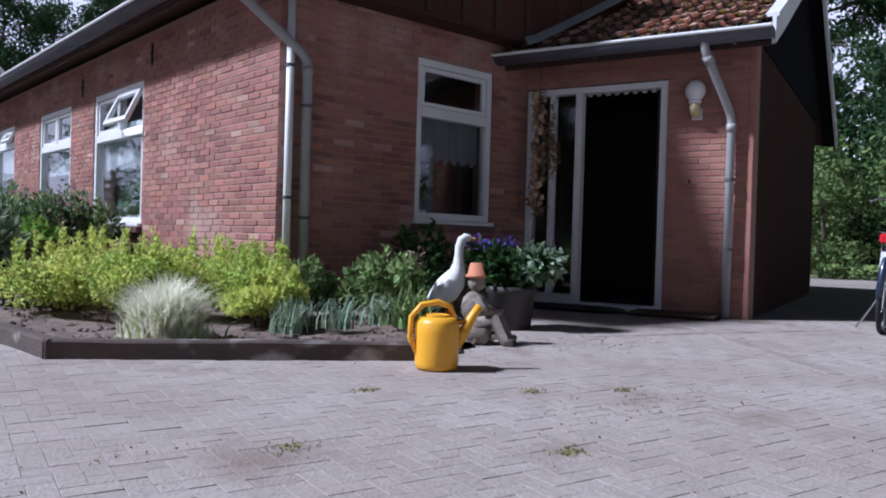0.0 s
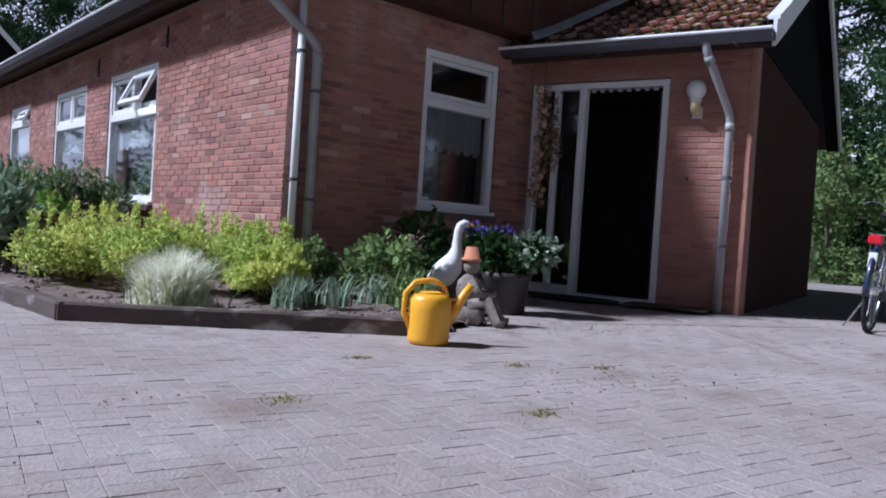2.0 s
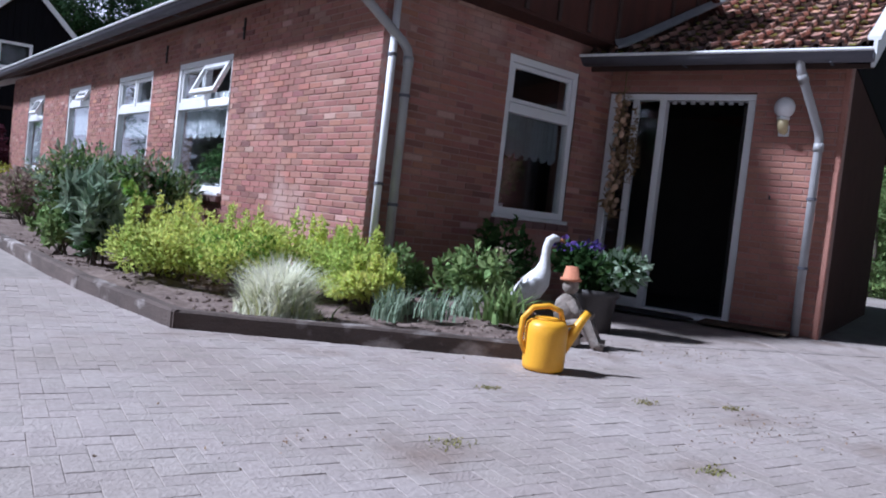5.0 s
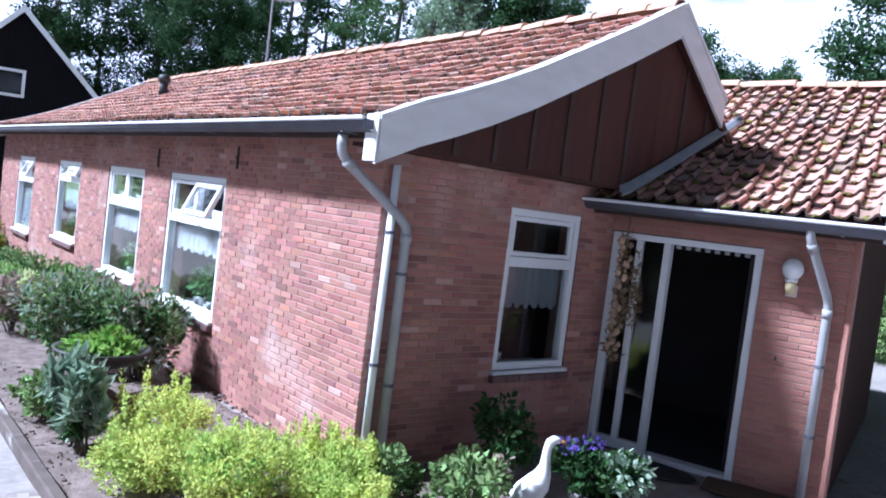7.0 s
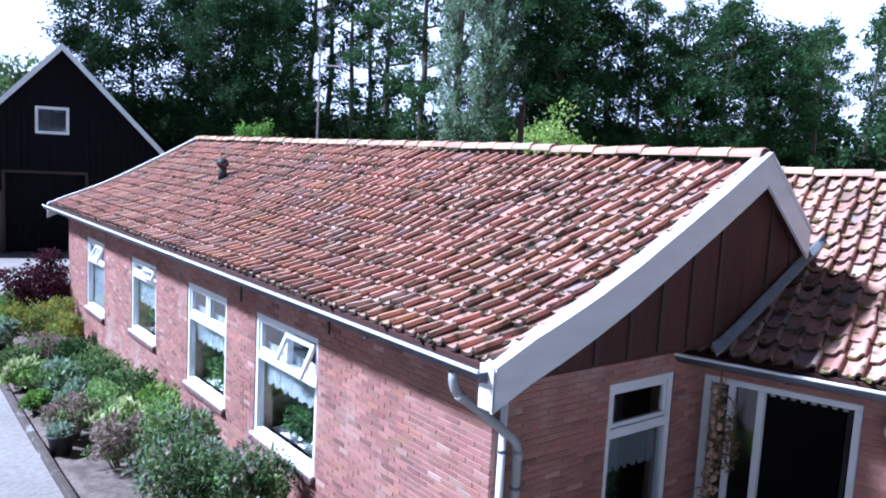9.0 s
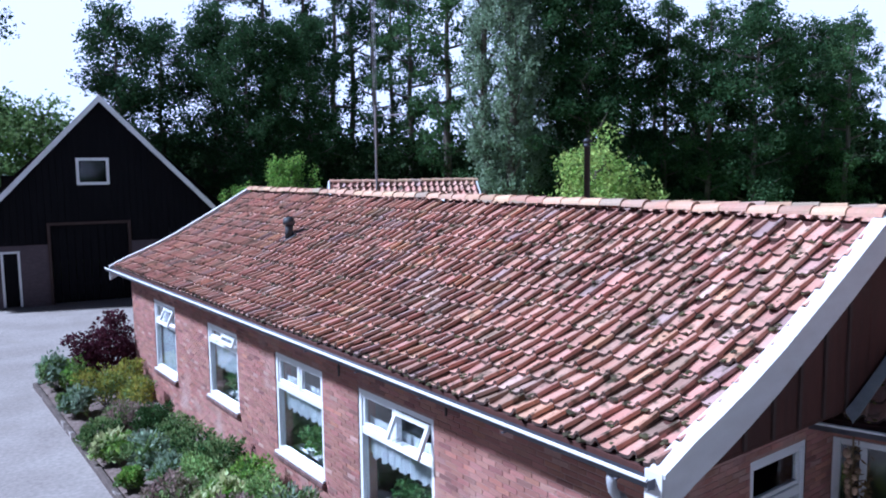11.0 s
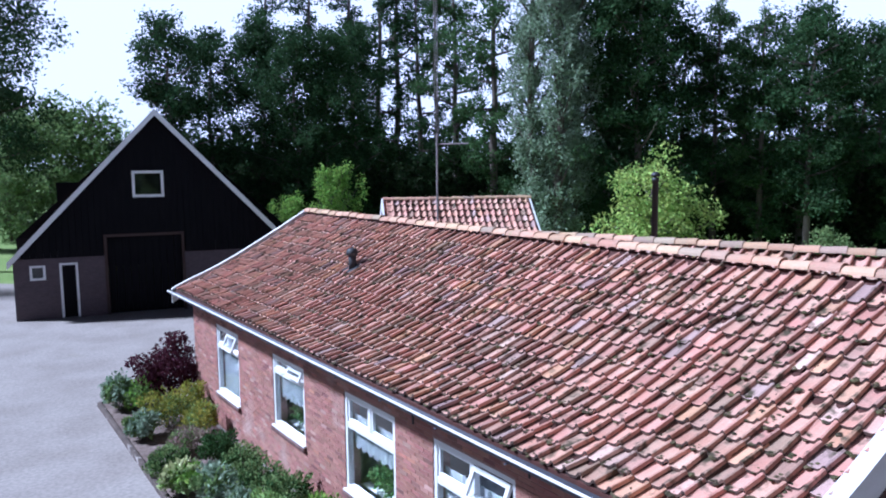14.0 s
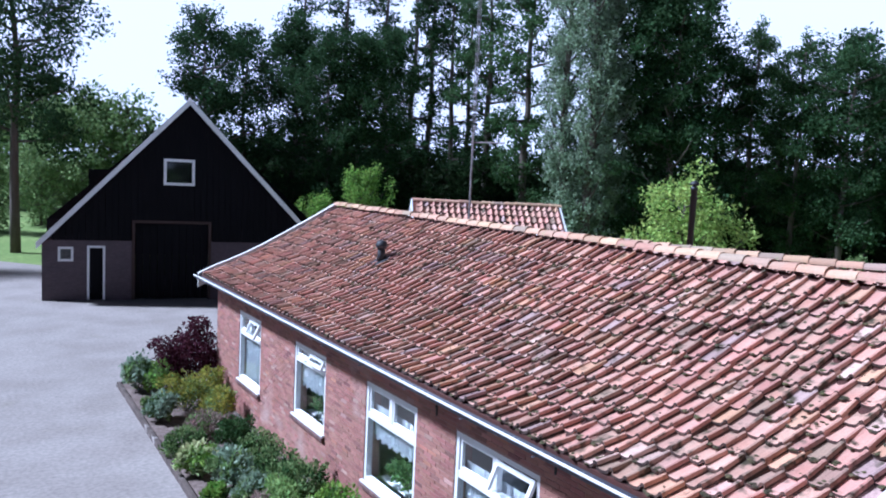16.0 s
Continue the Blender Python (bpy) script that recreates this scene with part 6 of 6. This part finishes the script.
def line(headings, dist, seed, lo=0.9, hi=1.1):
    """Places on an arc round the yard, by heading in degrees from +y and distance."""
    r = np.random.default_rng(seed)
    out = []
    for h in headings:
        q = dist * r.uniform(0.95, 1.06)
        out.append((-4.6 + q * math.sin(radians(h)), -3.2 + q * math.cos(radians(h)), r.uniform(lo, hi), r.uniform(0, 360)))
    return out


WOOD = "trees of the wood"
dense = tree_geo(3, 16, 3.3, 0.03, 30000, 0.18, "shade", limbs=30, clump=0.24, name="woodland_tree")
tall = tree_geo(1, 18, 2.5, 0.12, 15000, 0.18, "oak", limbs=22, clump=0.22, name="woodland_tree")
slim = tree_geo(2, 18, 2.1, 0.2, 6000, 0.19, "shade", limbs=17, clump=0.21, name="woodland_tree")
round_tree = tree_geo(5, 13.4, 3.0, 0.2, 17000, 0.18, "shade", limbs=22, clump=0.24, name="woodland_tree", top=0.5)
plant_trees(round_tree, line([14.6, 17.4], 43, 3, 0.94, 1.0) + line([59.4, 51.2], 41, 8, 0.88, 0.95) + line([55.2, 62.5], 44, 9, 0.87, 0.92) + line([73, 79, 86], 25, 10, 0.85, 0.95), "rounded dark woodland tree with gaps in its crown", group=WOOD)
plant_trees(dense, line([20.8, 23.2, 25.6, 27.6], 41, 5, 0.76, 0.84) + line([46, 48.2], 40, 7, 1.0, 1.1) + line([64, 70, 75], 50, 15, 0.76, 0.82), "dense dark green woodland tree leafy to the ground", group=WOOD)
plant_trees(tall, line([35, 37.8, 47], 43, 4) + line([61, 65], 43, 17, 0.66, 0.72) + line([53.4, 56.4, 59], 43, 19, 0.7, 0.78), "tall broadleaf woodland tree with mid-dark green crown", group=WOOD)
plant_trees(slim, line([21.6, 24.6, 27.4, 29.4, 30.8, 32.3, 33.6, 50], 47, 14) + line([52.6, 57.6, 60.5, 63.5, 68], 47, 16, 0.68, 0.75), "tall slender woodland tree with bare trunk and open crown", group=WOOD)
# trees out of view, added to block low sky and darken the panes
far = tree_geo(21, 15, 3.4, 0.05, 3500, 0.34, "shade", limbs=14, clump=0.3, name="woodland_tree")
plant_trees(far, line([97, 112, 126, 140, 154, 168, 182, 196, 210], 17, 35) + line([88, 101, 114, 127, 160, 185, 206, 220, 236, 250, 262, 274, 286, 298, 312, 326], 34, 25) + line([332, 338, 344, 350], 46, 26), "unseen tree added for shade and window reflections", group=WOOD)
pop = tree_geo(6, 19, 1.25, 0.02, 24000, 0.15, "poplar", narrow=True, limbs=44, clump=0.3, name="poplar_tree")
plant_trees(pop, line([40.6, 42.4, 43.6], 38, 6, 0.98, 1.04), "tall narrow silvery poplar leafy to the ground", group=WOOD)
lit = tree_geo(8, 5.4, 2.2, 0.02, 15000, 0.13, "lit", limbs=18, clump=0.27, name="garden_tree", top=0.3)
plant_trees(lit, [(12.1, 11.3, 0.91, 40)], "light yellow-green garden tree behind the house")
wil = tree_geo(9, 4.9, 1.35, 0.08, 7000, 0.13, "fresh", narrow=True, limbs=20, clump=0.2, name="garden_tree")
plant_trees(wil, [(11.0, 29.1, 1.0, 10), (8.7, 28.4, 0.76, 130)], "small upright light green tree behind the house")
big = tree_geo(10, 17, 4.6, 0.3, 26000, 0.2, "shade", limbs=26, clump=0.22, name="yard_tree")
plant_trees(big, [(-2.2, 42.5, 1.08, 0)], "large dark yard tree with a bare trunk")
bush = tree_geo(12, 3.6, 1.9, 0.03, 6000, 0.15, "mid", limbs=14, clump=0.26, name="hedge_shrub")
plant_trees(bush, [(-3.5, 55, 1.5, 20), (0.5, 60, 1.6, 90), (-9, 60, 1.4, 200), (20.5, 11, 0.75, 120), (17.5, 4.0, 0.9, 210), (15, 2.0, 0.8, 300), (15.5, -0.5, 1.0, 80)] + [(x, y, k, t) for (x, y, k, _), t in zip(line([-1, 2, 4.6, 7.2, 9.8], 82, 41, 2.6, 3.1), (0, 70, 140, 220, 300))],
            "dense green hedge shrub", "shrub", "hedge shrubs")
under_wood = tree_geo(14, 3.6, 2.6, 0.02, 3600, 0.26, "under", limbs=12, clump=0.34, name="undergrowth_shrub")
# the last two runs stand out of view, added to darken window reflections
plant_trees(under_wood, line([16 + 2.2 * k for k in range(29)], 46, 31, 1.0, 1.3) + line([16 + 3.1 * k for k in range(20)], 60, 32, 1.5, 1.9) + line([88 + 9 * k for k in range(27)], 33, 33) + [(-14 - (k % 3) * 0.8, -6 + 2.6 * k, 1.1, 50 * k) for k in range(18)], "shade-coloured shrub under the wood and round the unseen yard edge", "shrub", "undergrowth")

# ---- paving ----
pave = thing("paving", label="worn grey-pink clinker paving laid in herringbone", category="paving", kind="structure")
joint_v, joint_f = boxes_mesh([((-5.6, -7.5, -0.2), (4.6, 0.6, -0.0022))])
part("joint_sand", (joint_v, joint_f), "joint", pave)
HOUSE = [(0, 0), (2.786, 0), (3.4, -2.02), (8.1, -0.85), (8.1, 8), (0, 8)]
px, py = 0.134, 0.067
paver_me = {}
for key, size in (("a", (px, py)), ("b", (py, px))):
    bm = box((0.0008, 0.0008, -0.03), (size[0] - 0.0008, size[1] - 0.0008, 0), 0.0012)
    me = bpy.data.meshes.new("paver")
    bm.to_mesh(me)
    bm.free()
    me.materials.append(M["paver"])
    paver_me[key] = me
turn = Matrix.Rotation(radians(-9), 4, "Z")
near_box = (-2.2, -0.7, -4.2, -2.6)
rest, count = ([], []), 0
pr = random.Random(9)
for i in range(-132, 132):
    for j in range(-132, 132):
        # herringbone: each step of four cells holds one lying and one standing clinker
        k = (i - j) % 4
        if k not in (0, 3):
            continue
        key = "a" if k == 0 else "b"
        x0, y0 = i * py, j * py
        size = (px, py) if key == "a" else (py, px)
        c = turn @ Vector((x0 + size[0] / 2, y0 + size[1] / 2, 0)) + Vector((-1.0, -3.0, 0))
        if not (-5.5 < c.x < 4.5 and -7.4 < c.y < 0.5) or inside(c.x, c.y, BED) or inside(c.x, c.y, HOUSE):
            continue
        m = Matrix.Translation((-1.0, -3.0, 0)) @ turn @ pose(x0, y0, pr.uniform(-0.001, 0.001) + 0.002 * noise.noise((c.x * 0.7, c.y * 0.7, 1)), pr.uniform(-0.4, 0.4), pr.uniform(-0.4, 0.4))
        if near_box[0] < c.x < near_box[1] and near_box[2] < c.y < near_box[3] and count < 300:
            count += 1
            piece("paver", paver_me[key], pave, m)
        else:
            k0 = len(rest[0])
            rest[0].extend(tuple(m @ v.co) for v in paver_me[key].vertices)
            rest[1].extend(tuple(q + k0 for q in p.vertices) for p in paver_me[key].polygons)
tagged(part("clinkers", rest, "paver", pave), kind="stuff")
# two rows of darker clinkers crossing before the door
bm = box((0.001, -0.045, -0.02), (px - 0.001, 0.045, 0.0), 0.002)
band_me = bpy.data.meshes.new("paver")
bm.to_mesh(band_me)
bm.free()
band_me.materials.append(M["band"])
for (x0, y0), (x1, y1) in (((1.1, -2.02), (3.35, -2.8)), ((2.66, -1.84), (1.05, -3.7))):
    band = thing("paving_band", pose(x0, y0, 0, 0, 0, math.degrees(math.atan2(y1 - y0, x1 - x0))), "row of darker clinkers set in the paving", "paving", kind="structure")
    for k in range(int(math.hypot(x1 - x0, y1 - y0) / px)):
        piece("paver", band_me, band, pose(k * px, pr.uniform(-0.003, 0.003), 0.0042 + pr.uniform(-0.001, 0.001), 0, 0, pr.uniform(-1, 1)))

# weeds and litter in the joints
lr = np.random.default_rng(12)
for x, y, w in ((-1.78, -3.25, 0.075), (-1.14, -3.78, 0.06), (-0.55, -3.1, 0.06), (-0.2, -3.3, 0.05), (-1.1, -2.7, 0.05)):
    weed = thing("joint_weed", pose(x, y, 0), "yellowing tuft of weed in a paving joint", "weed", "weeds in the joints")
    n = 80
    sp = np.c_[lr.normal(0, w * 0.6, n), lr.normal(0, w * 0.4, n), np.zeros(n)]
    part("foliage", blades(sp.tolist(), lr.uniform(0.005, 0.014, n), lr, 0.003, 1.2, 3), "weed", weed)
n = 300
sp = np.c_[lr.uniform(-4.0, 2.5, n), lr.uniform(-5.2, -2.2, n), np.full(n, 0.012)]
sp[180:] = np.c_[lr.normal(0.5, 0.5, 120), lr.normal(-2.2, 0.22, 120), np.full(120, 0.014)]
stain = [np.c_[lr.normal(x, w, k), lr.normal(y, w * 0.4, k), np.full(k, 0.006)] for x, y, w, k in ((-0.42, -3.55, 0.34, 200), (-2.2, -3.1, 0.2, 40), (0.9, -2.35, 0.3, 120))]
sp = np.concatenate([sp] + stain)
keep = [p for p in sp if not inside(p[0], p[1], BED)]
litter = part("leaf_litter", leaves(keep, lr.uniform(0.004, 0.014, len(keep)), lr, 0.6, tilt=lr.normal(size=(len(keep), 3)) * [1, 1, 0.08]), "debris", label="scattered dead leaves and crumbs on the paving")
tagged(litter, category="litter", kind="stuff")

# ---- bricks and tiles, piece by piece ----
lay_bricks()
lay_tiles()
